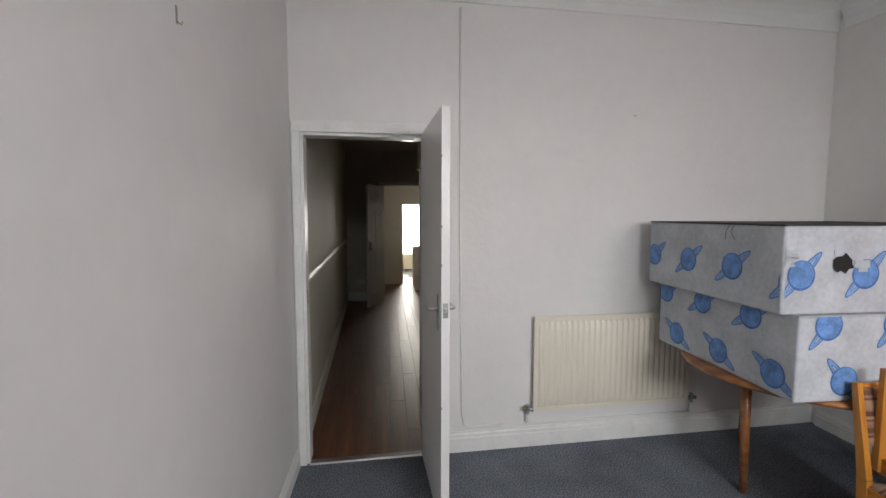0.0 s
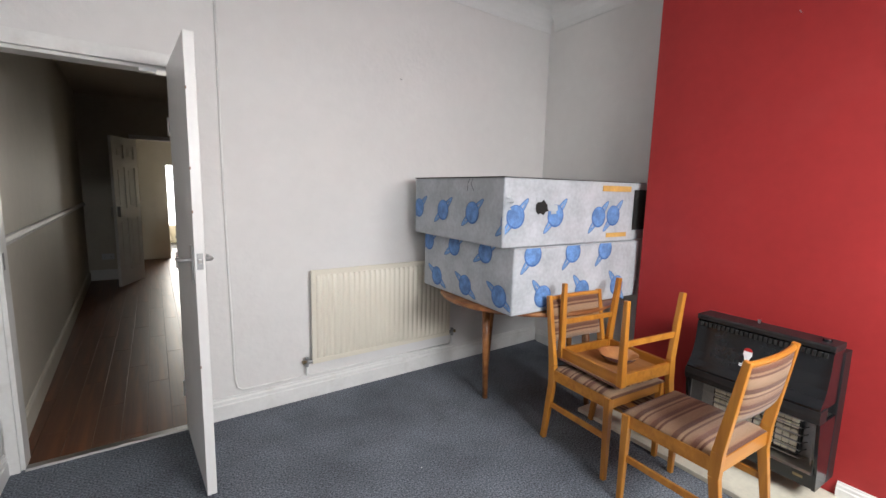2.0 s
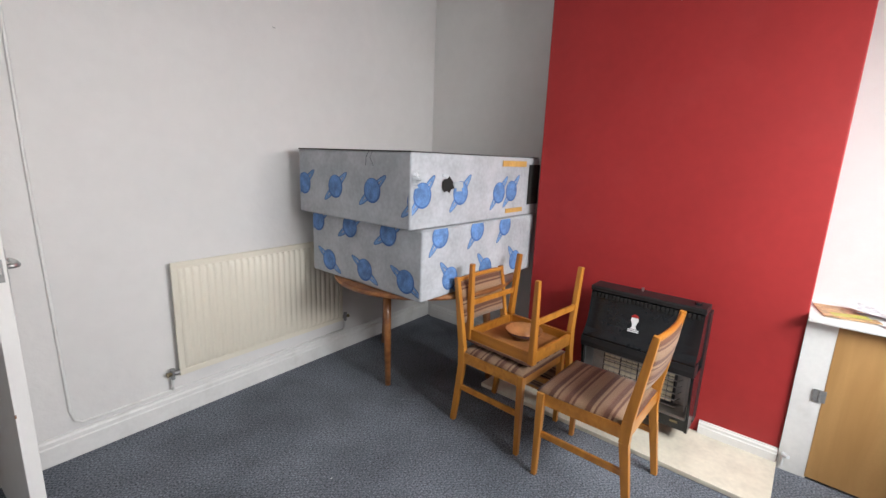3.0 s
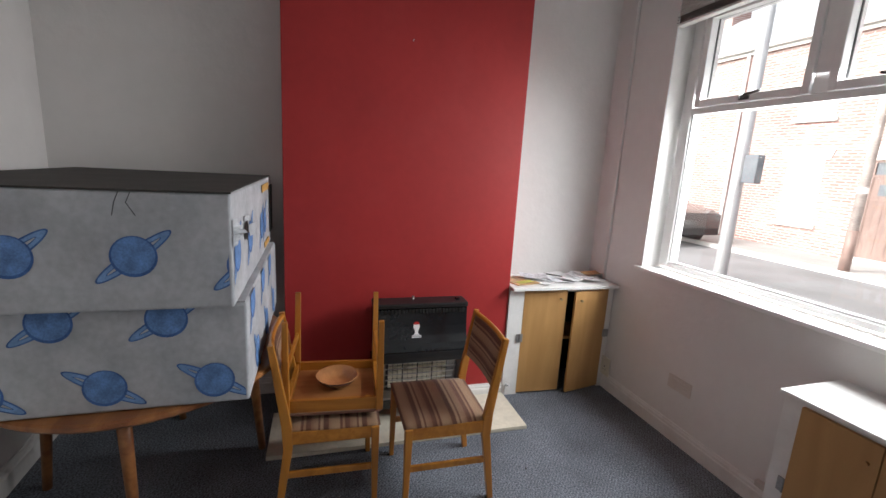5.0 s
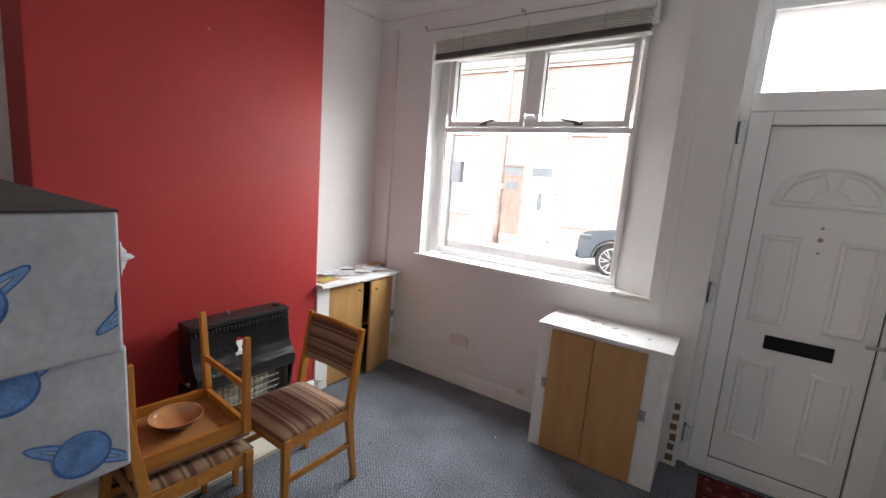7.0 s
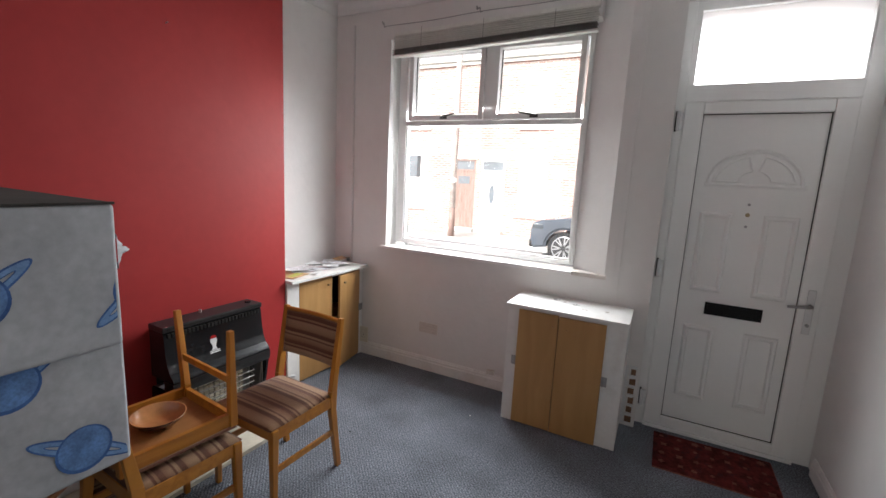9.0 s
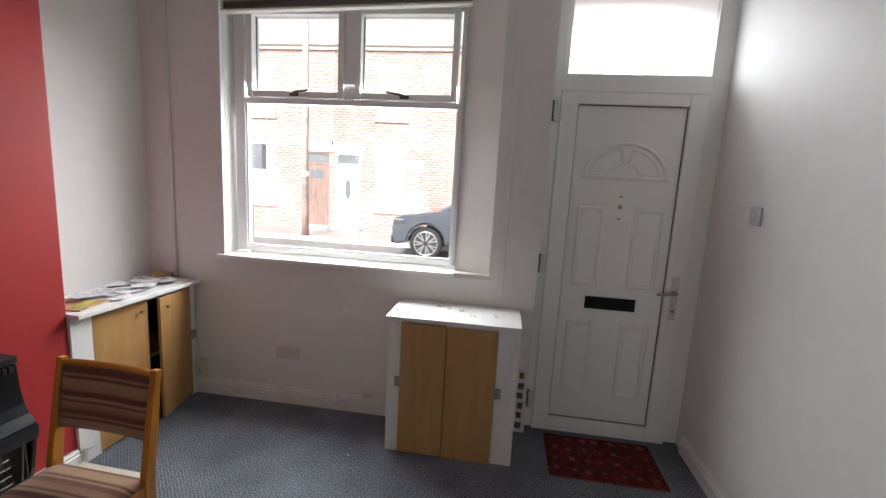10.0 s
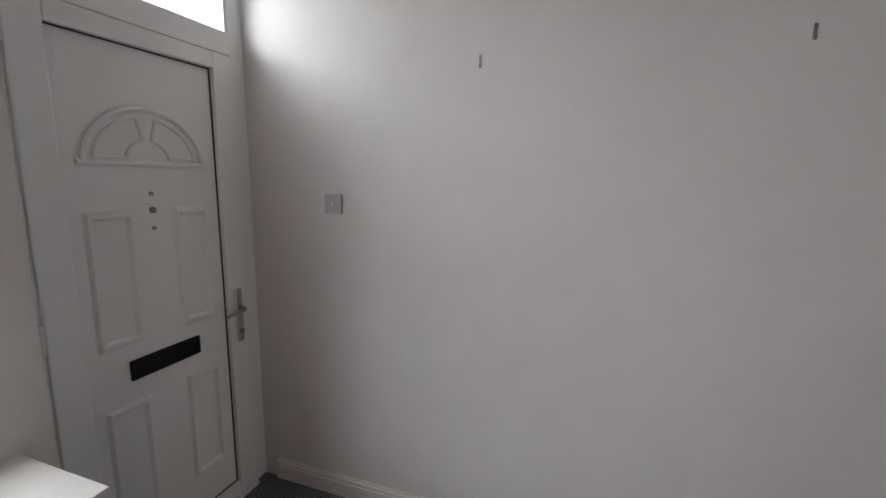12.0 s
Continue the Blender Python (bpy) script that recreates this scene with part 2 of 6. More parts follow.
M_LETTER = material("black_letterbox_plastic", (0.006, 0.006, 0.007), 0.5, var=0.2, scale=8, spec=0.2)
# near-black: shade of holes and insides put in as colour; also rubber, fluff
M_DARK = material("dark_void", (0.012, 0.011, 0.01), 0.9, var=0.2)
M_LOUVRE = material("black_satin_metal", (0.014, 0.014, 0.015), 0.45, var=0.2)
M_STEEL = material("brushed_steel", (0.62, 0.62, 0.62), 0.3, metal=1.0, var=0.06, fine=200)
M_CATCH = material("tarnished_dark_catch", (0.07, 0.065, 0.06), 0.4, metal=0.6, var=0.2, fine=90)
M_DULL = material("dull_zinc", (0.34, 0.34, 0.34), 0.5, metal=0.8, var=0.2, fine=90)
M_BRASS = material("tarnished_brass", (0.3, 0.24, 0.15), 0.4, metal=1.0, var=0.15)
M_CERAMIC = material("cream_fire_clay", (0.8, 0.75, 0.6), 0.8, var=0.08, fine=60)
M_SILVER = material("dull_reflector_steel", (0.45, 0.44, 0.42), 0.35, metal=1.0, var=0.12)
M_HEARTH = material("cream_marble_hearth", (0.66, 0.61, 0.5), 0.42, var=0.1, scale=7, fine=40, stain=0.3, stain_scale=9,
                    stain_color=(0.5, 0.44, 0.33))
M_CHAIR = wood("honey_pine_varnish", (0.37, 0.135, 0.016), (0.52, 0.215, 0.03), "Z", 0.35, 22, 0.1, coat=0.25)
M_CHAIRX = wood("honey_pine_varnish_rail", (0.37, 0.135, 0.016), (0.52, 0.215, 0.03), "X", 0.35, 22, 0.1, coat=0.25)
M_PLY = wood("brown_hardboard", (0.3, 0.12, 0.035), (0.4, 0.17, 0.055), "X", 0.55, 16, 0.2)
M_TABLE = wood("teak_table_wood", (0.2, 0.07, 0.022), (0.36, 0.15, 0.048), "X", 0.4, 18, 0.08, coat=0.15)
M_CHIP = wood("tan_door_board", (0.4, 0.215, 0.075), (0.47, 0.265, 0.1), "Z", 0.5, 12, 0.15)
BANDS = [(0.0, (0.25, 0.175, 0.125)), (0.16, (0.28, 0.2, 0.145)), (0.19, (0.1, 0.042, 0.028)), (0.235, (0.105, 0.045, 0.03)), (0.25, (0.24, 0.16, 0.11)),
         (0.3, (0.22, 0.14, 0.095)), (0.315, (0.095, 0.04, 0.027)), (0.42, (0.12, 0.055, 0.037)), (0.45, (0.19, 0.11, 0.075)), (0.6, (0.26, 0.18, 0.13)),
         (0.63, (0.1, 0.045, 0.03)), (0.655, (0.12, 0.055, 0.037)), (0.68, (0.3, 0.22, 0.16)), (0.74, (0.27, 0.19, 0.135)), (0.76, (0.085, 0.038, 0.025)), (0.87, (0.1, 0.045, 0.03)), (0.9, (0.21, 0.135, 0.09)), (1.0, (0.25, 0.175, 0.125))]
BANDS = [(at, (r * 1.1, g * 0.95, b * 0.78)) for at, (r, g, b) in BANDS]
M_FABRIC = stripes("striped_brown_upholstery", BANDS, "Y", 0.17)
M_FABRICZ = stripes("striped_brown_back_upholstery", BANDS, "Z", 0.15)
M_TICK = material("pale_divan_fabric", (0.43, 0.45, 0.475), 0.9, var=0.14, scale=6, fine=45, bump=0.3, bump_scale=9,
                  stain=0.6, stain_scale=5, stain_color=(0.54, 0.55, 0.57), spec=0.2)
M_UNDER = material("dark_divan_underside", (0.05, 0.046, 0.042), 0.95, var=0.2, scale=5, fine=120)
M_PLANET = material("printed_blue_planet", (0.115, 0.235, 0.49), 0.85, var=0.3, scale=22, fine=160)
M_PLANETDARK = material("printed_dark_blue_outline", (0.05, 0.125, 0.33), 0.85, var=0.25, scale=22, fine=160)
M_RING = material("printed_pale_blue_ring", (0.17, 0.31, 0.56), 0.85, var=0.2, scale=16, fine=160)
M_TAPE = material("yellow_wood_batten", (0.62, 0.36, 0.1), 0.7, var=0.12, scale=12)
M_BOWL = material("glazed_brown_pottery", (0.45, 0.2, 0.075), 0.14, var=0.12, scale=12, coat=0.4)
M_BOWL_OUT = material("dark_glazed_pottery", (0.09, 0.05, 0.07), 0.2, var=0.2, scale=15, coat=0.4)
M_PAPER = material("white_paper", (0.78, 0.78, 0.78), 0.8, var=0.04, scale=8)
M_PAPER_PRINT = material("printed_paper", (0.6, 0.6, 0.63), 0.7, var=0.3, scale=30, stain=0.5, stain_scale=18, stain_color=(0.2, 0.2, 0.26))
M_MAG = material("colour_magazine_cover", (0.5, 0.3, 0.14), 0.4, var=0.4, scale=22, stain=0.8, stain_scale=16, stain_color=(0.5, 0.1, 0.05))
M_GREENISH = material("magazine_green_strip", (0.5, 0.5, 0.1), 0.4, var=0.2)
M_BLIND = material("grey_blind_slat", (0.72, 0.71, 0.67), 0.45, var=0.06, fine=60)
# darker copy of the slat grey, with the shade of the stack in it
M_BLIND_DARK = material("shaded_blind_grey", (0.19, 0.175, 0.165), 0.5, var=0.2, fine=60)
M_MAT = material("red_patterned_doormat", (0.1, 0.018, 0.016), 0.95, var=0.5, scale=16, fine=55, stain=0.8, stain_scale=24,
                 stain_color=(0.03, 0.025, 0.03), spec=0.1)
M_MAT_BEIGE = material("doormat_pale_motif", (0.2, 0.075, 0.055), 0.95, var=0.4, scale=20, spec=0.1)
M_PLASTIC = material("white_plastic", (0.72, 0.73, 0.74), 0.25, var=0.02)
M_SWITCH = material("aged_grey_white_plastic", (0.47, 0.49, 0.5), 0.35, var=0.04)
M_OLDPLASTIC = material("cream_plastic", (0.66, 0.62, 0.52), 0.4, var=0.06)
M_VENT = material("painted_vent_grille", (0.62, 0.57, 0.53), 0.5, var=0.05)
M_GLASS = glass_material("window_glass")
M_FROST = glass_material("fanlight_glass", (0.95, 0.97, 0.98), 0.1)
nt = M_FROST.node_tree
tl, mx = nt.nodes.new("ShaderNodeBsdfTranslucent"), nt.nodes.new("ShaderNodeMixShader")
tl.inputs[0].default_value = (0.95, 0.96, 0.97, 1)
mx.inputs[0].default_value = 0.97
nt.links.new(nt.nodes["Mix Shader"].outputs[0], mx.inputs[1])
nt.links.new(tl.outputs[0], mx.inputs[2])
nt.links.new(mx.outputs[0], nt.nodes["Material Output"].inputs[0])
M_PLANK = wood("dark_laminate_plank", (0.085, 0.026, 0.009), (0.16, 0.055, 0.02), "Y", 0.4, 20, 0.05, per_object=0.18)
M_OLDBRICK = material("raw_brown_brick", (0.2, 0.11, 0.06), 0.9, var=0.3, scale=18, bump=0.5)
M_BRICK = brick_material("red_terrace_brick", (0.34, 0.19, 0.165), (0.43, 0.27, 0.245), (0.58, 0.54, 0.5))
M_STONE = material("painted_stone_lintel", (0.74, 0.73, 0.7), 0.7, var=0.06, scale=4)
M_SLATE = material("roof_slate", (0.3, 0.31, 0.33), 0.7, var=0.2, scale=3, fine=18)
M_TARMAC = material("grey_tarmac", (0.2, 0.2, 0.205), 0.9, var=0.2, scale=0.7, fine=60, bump=0.3, bump_scale=60)
M_PAVE = material("concrete_pavement", (0.32, 0.31, 0.3), 0.9, var=0.12, scale=1.2, fine=40, bump=0.2, bump_scale=40)
M_CAR = material("silver_grey_car_paint", (0.1, 0.115, 0.14), 0.3, metal=0.4, var=0.03, coat=0.8)
M_CARGLASS = material("sky_reflecting_car_glass", (0.1, 0.11, 0.12), 0.1, metal=0.3, var=0.1)
M_HOLLOW = material("dark_wheel_hollow", (0.03, 0.03, 0.033), 0.6, var=0.1)
M_TYRE = material("black_rubber", (0.02, 0.02, 0.021), 0.8, var=0.2)
M_RIM = material("alloy_rim", (0.6, 0.6, 0.62), 0.3, metal=0.9, var=0.05)
M_DARKCAR = material("dark_car_paint", (0.04, 0.045, 0.05), 0.25, metal=0.4, var=0.05, coat=0.8)
M_REARLAMP = material("dark_red_lamp_lens", (0.03, 0.012, 0.012), 0.2, var=0.1)
M_LAMPRED = material("red_lamp_lens", (0.4, 0.02, 0.02), 0.2, var=0.1)
M_WOODDOOR = wood("brown_street_door", (0.2, 0.135, 0.115), (0.27, 0.19, 0.165), "Z", 0.5, 10, 0.2)
# timber colour lifted so the shaft washes out as in glare
M_POLE = material("glare_paled_timber_pole", (0.46, 0.4, 0.37), 0.85, var=0.2, scale=4)
M_GREYPOLE = material("galvanised_post", (0.42, 0.43, 0.44), 0.5, metal=0.5, var=0.08)
M_NET = material("net_curtain", (0.7, 0.7, 0.68), 0.9, var=0.08, scale=12)
M_YELLOWBLIND = material("pale_yellow_blind", (0.66, 0.6, 0.4), 0.8, var=0.06)
M_STREETGLASS = material("reflecting_street_glass", (0.16, 0.18, 0.2), 0.06, var=0.1)
M_KITCHEN = material("kitchen_wall_paint", (0.66, 0.63, 0.54), 0.7, var=0.03)


# ---- mesh helpers ----
BASE = {}


def thing(name, loc, label, category, group="", kind=""):
    """An empty at the foot of a thing; its parts hang under it."""
    ob = new(name)
    ob.empty_display_size = 0.1
    ob.location = loc
    BASE[ob] = Vector(loc)
    return tagged(ob, label, category, group, kind)


def mesh_of(bm, mat, smooth=False):
    me = bpy.data.meshes.new("mesh")
    bm.to_mesh(me)
    bm.free()
    for m in (mat if isinstance(mat, (list, tuple)) else [mat]):
        me.materials.append(m)
    if smooth:
        me.polygons.foreach_set("use_smooth", [True] * len(me.polygons))
    return me


def part(name, bm, mat, parent=None, label="", smooth=False):
    """A bmesh in world coordinates as one mesh object under a thing or a part."""
    off = BASE.get(parent, Vector((0, 0, 0)))
    bmesh.ops.translate(bm, verts=bm.verts, vec=-off)
    ob = new(name, mesh_of(bm, mat, smooth))
    if parent is not None:
        ob.parent = parent
    BASE[ob] = off
    if label:
        tagged(ob, label)
    return ob


def single(name, bm, mat, label, category, loc=None, group="", kind="", smooth=False):
    """A thing that is one plain mesh, with its origin at its foot."""
    off = Vector(loc) if loc is not None else Vector((0, 0, 0))
    bmesh.ops.translate(bm, verts=bm.verts, vec=-off)
    ob = new(name, mesh_of(bm, mat, smooth))
    ob.location = off
    BASE[ob] = off
    return tagged(ob, label, category, group, kind)


def structure(name, bm, mat, label, category, smooth=False):
    ob = single(name, bm, mat, label, category, kind="structure", smooth=smooth)
    return ob


def cuboid(bm, x0, x1, y0, y1, z0, z1, bevel=0.0, seg=2):
    m = Matrix.Translation(((x0 + x1) / 2, (y0 + y1) / 2, (z0 + z1) / 2)) @ Matrix.Diagonal((abs(x1 - x0), abs(y1 - y0), abs(z1 - z0), 1))
    g = bmesh.ops.create_cube(bm, size=1, matrix=m)
    if bevel:
        es = list({e for v in g["verts"] for e in v.link_edges})
        bmesh.ops.bevel(bm, geom=es, offset=bevel, segments=seg, affect="EDGES", profile=0.6)
    return bm


def block(x0, x1, y0, y1, z0, z1, bevel=0.0, seg=2):
    return cuboid(bmesh.new(), x0, x1, y0, y1, z0, z1, bevel, seg)


def blocks(*rows, bevel=0.0):
    bm = bmesh.new()
    for r in rows:
        cuboid(bm, *r, bevel=bevel)
    return bm


def prism(bm, outline, to3d, depth_a, depth_b):
    """A closed outline (u, v) drawn out between two depths; to3d(u, v, d) gives the place."""
    a = [bm.verts.new(to3d(u, v, depth_a)) for u, v in outline]
    b = [bm.verts.new(to3d(u, v, depth_b)) for u, v in outline]
    bm.faces.new(a)
    bm.faces.new(b[::-1])
    n = len(a)
    for i in range(n):
        bm.faces.new((a[i], b[i], b[(i + 1) % n], a[(i + 1) % n]))
    bmesh.ops.recalc_face_normals(bm, faces=bm.faces)
    return bm


def tube(bm, pts, r, seg=10, caps=True):
    """A round bar along points; r is one radius or one for each point."""
    pts = [Vector(p) for p in pts]
    rs = r if isinstance(r, (list, tuple)) else [r] * len(pts)
    rings = []
    for i, p in enumerate(pts):
        d = (pts[min(i + 1, len(pts) - 1)] - pts[max(i - 1, 0)]).normalized()
        side = d.cross(Vector((0, 0, 1)))
        if side.length < 1e-3:
            side = d.cross(Vector((0, 1, 0)))
        side.normalize()
        up = side.cross(d)
        rings.append([bm.verts.new(p + rs[i] * (math.cos(a) * side + math.sin(a) * up)) for a in (2 * math.pi * k / seg for k in range(seg))])
    for a, b in zip(rings, rings[1:]):
        for k in range(seg):
            bm.faces.new((a[k], a[(k + 1) % seg], b[(k + 1) % seg], b[k]))
    if caps:
        bm.faces.new(rings[0][::-1])
        bm.faces.new(rings[-1])
    bmesh.ops.recalc_face_normals(bm, faces=bm.faces)
    return bm


def bar(pts, r, seg=10):
    return tube(bmesh.new(), pts, r, seg)


def disc(center, axis, r, depth, seg=20, r2=None):
    c, a = Vector(center), Vector(axis).normalized()
    return tube(bmesh.new(), [c, c + a * depth], [r, r if r2 is None else r2], seg)


def lathe(profile, center, seg=36, lid=True):
    """Turns (radius, height) round a vertical axis."""
    bm = bmesh.new()
    c = Vector(center)
    rings = [[bm.verts.new(c + Vector((r * math.cos(2 * math.pi * k / seg), r * math.sin(2 * math.pi * k / seg), z))) for k in range(seg)] for r, z in profile]
    for a, b in zip(rings, rings[1:]):
        for k in range(seg):
            bm.faces.new((a[k], a[(k + 1) % seg], b[(k + 1) % seg], b[k]))
    bm.faces.new(rings[0][::-1])
    if lid:
        bm.faces.new(rings[-1])
    bmesh.ops.recalc_face_normals(bm, faces=bm.faces)
    return bm


def beam(bm, a, b, wa, wb, bevel=0.004, up=(0, 1, 0)):
    """A squared bar from a to b; wa and wb are its (width, depth) at the ends."""
    a, b = Vector(a), Vector(b)
    d = (b - a).normalized()
    s = Vector(up).cross(d).normalized()
    u = d.cross(s)
    rings = []
    for p, (w, h) in ((a, wa), (b, wb)):
        rings.append([bm.verts.new(p + s * sx * w / 2 + u * sy * h / 2) for sx, sy in ((-1, -1), (1, -1), (1, 1), (-1, 1))])
    fs = [bm.faces.new(rings[0][::-1]), bm.faces.new(rings[1])]
    for k in range(4):
        fs.append(bm.faces.new((rings[0][k], rings[0][(k + 1) % 4], rings[1][(k + 1) % 4], rings[1][k])))
    bmesh.ops.recalc_face_normals(bm, faces=fs)
    if bevel:
        es = list({e for f in fs for e in f.edges})
        bmesh.ops.bevel(bm, geom=es, offset=bevel, segments=2, affect="EDGES", profile=0.6)
    return bm


def placed(mark, move):
    """Moves every top-level object made since the mark, as the old house's walls stand a little out of square."""
    for ob in list(BASE)[mark:]:
        if ob.parent is None:
            ob.matrix_basis = move @ ob.matrix_basis


def swing(from_xy, to_xy, degrees, scale=1.0, lift=0.0):
    """Takes a point of the plan to another, with a turn about the upright."""
    return pose(to_xy[0], to_xy[1], lift, 0, 0, degrees) @ Matrix.Diagonal((scale, scale, scale, 1)) @ pose(-from_xy[0], -from_xy[1], 0)


# ---- the room: walls, floor, ceiling ----
XL, XR, YF, YB, ZC = -0.143, 3.37, -0.545, 2.972, 2.98
BREAST_X, BREAST_Y0, BREAST_Y1 = 3.06, 0.385, 1.854
WX0, WX1, WZ0, WZ1 = 1.344, 2.864, 1.012, 2.66    # window opening in the front wall
DX1, DZ1 = 0.82, 2.71                              # front door opening, from the party wall
HX0, HX1, HZ = -0.1, 0.678, 2.03                 # opening to the hall
HALL_X, HALL_END = 0.735, 8.0
NORTH = swing((2.0, YB), (2.0, YB), 1.66)        # wall with the doorway
EAST = swing((BREAST_X, BREAST_Y0), (3.151, 0.305), -1.64)   # chimney breast and alcoves
AY = -0.457                                        # front end of the alcove, in the east wall's own plan

carpet = [(-0.4, YF - 0.3), (4.0, YF - 0.3), (4.0, YB + 0.063), (-0.4, YB - 0.065)]
structure("floor", prism(bmesh.new(), carpet, lambda u, v, d: (u, v, d), -0.12, 0.0), M_CARPET, "worn blue-grey ribbed cord carpet", "floor")

structure("wall_west", block(XL - 0.2, XL, YF - 0.32, 3.0, -0.12, ZC + 0.2), M_LUMPY, "plain white painted wall, slightly lumpy plaster", "wall")

# front wall: one panel on each side of the openings, a splayed reveal beside the window
bm = blocks((WX1 + 0.02, 3.7, YF - 0.3, YF, -0.12, ZC + 0.2), (DX1, WX1 + 0.02, YF - 0.3, YF, -0.12, WZ0 - 0.03),
            (1.30, WX1 + 0.02, YF - 0.3, YF, WZ1, ZC + 0.2), (DX1, 1.30, YF - 0.3, YF, ZC - 0.09, ZC + 0.2), (-0.3, DX1, YF - 0.3, YF, DZ1, ZC + 0.2))
prism(bm, [(DX1, YF), (1.112, YF), (WX0, YF - 0.13), (WX0, YF - 0.3), (DX1, YF - 0.3)], lambda u, v, d: (u, v, d), WZ0 - 0.03, ZC - 0.09)
structure("wall_south", bm, M_WALL, "white painted front wall with a window and a door", "wall")

mark = len(BASE)
bm = blocks((-0.3, HX0, YB, YB + 0.12, -0.12, ZC + 0.2), (HX1, 3.85, YB, YB + 0.12, -0.12, ZC + 0.2), (HX0, HX1, YB, YB + 0.12, HZ, ZC + 0.2))
structure("wall_north", bm, M_WALL, "white painted wall with a doorway to the hall", "wall")
placed(mark, NORTH)
mark = len(BASE)
structure("wall_east", block(XR, XR + 0.2, -0.75, 3.2, -0.12, ZC + 0.2), M_WALL, "white painted alcove wall", "wall")
structure("chimney_breast", block(BREAST_X, XR, BREAST_Y0, BREAST_Y1, -0.1, ZC + 0.1, 0.006), M_RED, "chimney breast painted deep red", "wall")
placed(mark, EAST)

bm = block(-0.4, 3.9, YF - 0.3, YB + 0.2, ZC, ZC + 0.15)
structure("ceiling", bm, M_CEIL, "white painted ceiling", "ceiling")


def cove(name, along, fixed, a, b, inward, size=0.1):
    """A hollow plaster cove between wall and ceiling."""
    pts = [(0, 0.0), (0, -size - 0.02), (0.008, -size - 0.02), (0.008, -size)]
    pts += [(0.008 + size * (1 - math.cos(k * math.pi / 12)), -size + size * math.sin(k * math.pi / 12) - 0.004) for k in range(7)]
    pts += [(size + 0.03, -0.004), (size + 0.03, 0)]
    put = (lambda u, v, d: (d, fixed + inward * u, ZC + v)) if along == "x" else (lambda u, v, d: (fixed + inward * u, d, ZC + v))
    return structure(name, prism(bmesh.new(), pts, put, a, b), M_CEIL, "white plaster ceiling cove", "trim", smooth=False)


cove("trim_cove_south", "x", YF + 0.001, -0.2, 3.5, 1, 0.07)
mark = len(BASE)
cove("trim_cove_north", "x", YB - 0.001, -0.2, 3.7, -1, 0.15)
placed(mark, NORTH)
mark = len(BASE)
cove("trim_cove_east", "y", XR - 0.001, BREAST_Y1, 3.05, -1, 0.15)
cove("trim_cove_east_front", "y", XR - 0.001, AY, BREAST_Y0, -1, 0.07)
placed(mark, EAST)


def skirting(name, along, fixed, a, b, inward, h=0.115, t=0.018):
    pts = [(0, 0.001), (t, 0.001), (t, h * 0.68), (t * 0.75, h * 0.72), (t * 0.75, h * 0.86), (t * 0.45, h * 0.92), (t * 0.4, h), (0, h)]
    put = (lambda u, v, d: (d, fixed + inward * u, v)) if along == "x" else (lambda u, v, d: (fixed + inward * u, d, v))
    return structure(name, prism(bmesh.new(), pts, put, a, b), M_GLOSS_WORN, "white painted moulded skirting board", "baseboard")


skirting("baseboard_south", "x", YF, 1.645, 3.13, 1, 0.115)
skirting("baseboard_west", "y", XL, -0.56, 2.9, 1, 0.11)
mark = len(BASE)
skirting("baseboard_east", "y", XR, BREAST_Y1, 3.05, -1)
skirting("baseboard_breast", "y", BREAST_X, BREAST_Y0 + 0.002, 0.74, -1, 0.1)
skirting("baseboard_breast_far", "y", BREAST_X, 1.37, BREAST_Y1, -1, 0.1)
placed(mark, EAST)

# ---- doorway to the hall ----
mark = len(BASE)
skirting("baseboard_north", "x", YB, 0.74, 3.62, -1, 0.135)
bm = blocks((HX0 - 0.034, HX0 + 0.012, YB - 0.02, YB - 0.001, 0.001, HZ - 0.012), (HX1 - 0.012, HX1 + 0.065, YB - 0.02, YB - 0.001, 0.001, HZ - 0.012),
            (HX0 - 0.034, HX1 + 0.065, YB - 0.022, YB - 0.001, HZ - 0.012, HZ + 0.055), bevel=0.004)
structure("trim_doorway", bm, M_GLOSS_WORN, "white gloss painted door architrave", "trim")
bm = blocks((HX0, HX0 + 0.028, YB + 0.002, YB + 0.118, 0.001, HZ), (HX1 - 0.028, HX1, YB + 0.002, YB + 0.118, 0.001, HZ),
            (HX0 + 0.028, HX1 - 0.028, YB + 0.002, YB + 0.118, HZ - 0.028, HZ - 0.001))
structure("trim_door_lining", bm, M_GLOSS_WORN, "white gloss painted door lining", "trim")
structure("trim_threshold", prism(bmesh.new(), [(-0.02, 0.001), (-0.012, 0.01), (0.03, 0.01), (0.038, 0.001)], lambda u, v, d: (d, YB + 0.0 + u, v), HX0 + 0.028, HX1 - 0.028),
          M_STEEL, "worn aluminium carpet threshold strip", "trim")


def lever(parent, at, out, along, reach=1.5):
    """A lever on a backplate: at the plate's middle, pointing out of the door and along it."""
    at, out, along = Vector(at), Vector(out), Vector(along)
    bm = bmesh.new()
    beam(bm, at - Vector((0, 0, 0.085)) + out * 0.004, at + Vector((0, 0, 0.085)) + out * 0.004, (0.04, 0.008), (0.04, 0.008), 0.003, up=tuple(out))
    part("backplate", bm, M_STEEL, parent, "chrome backplate")
    p = at + Vector((0, 0, 0.02))
    part("door_handle", bar([p + out * 0.004, p + out * 0.026 * reach, p + out * 0.034 * reach + along * 0.012, p + out * 0.035 * reach + along * 0.05, p + out * 0.032 * reach + along * 0.105],
                            [0.009, 0.009, 0.01, 0.0095, 0.007], 12), M_STEEL, parent, "chrome lever handle", smooth=True)


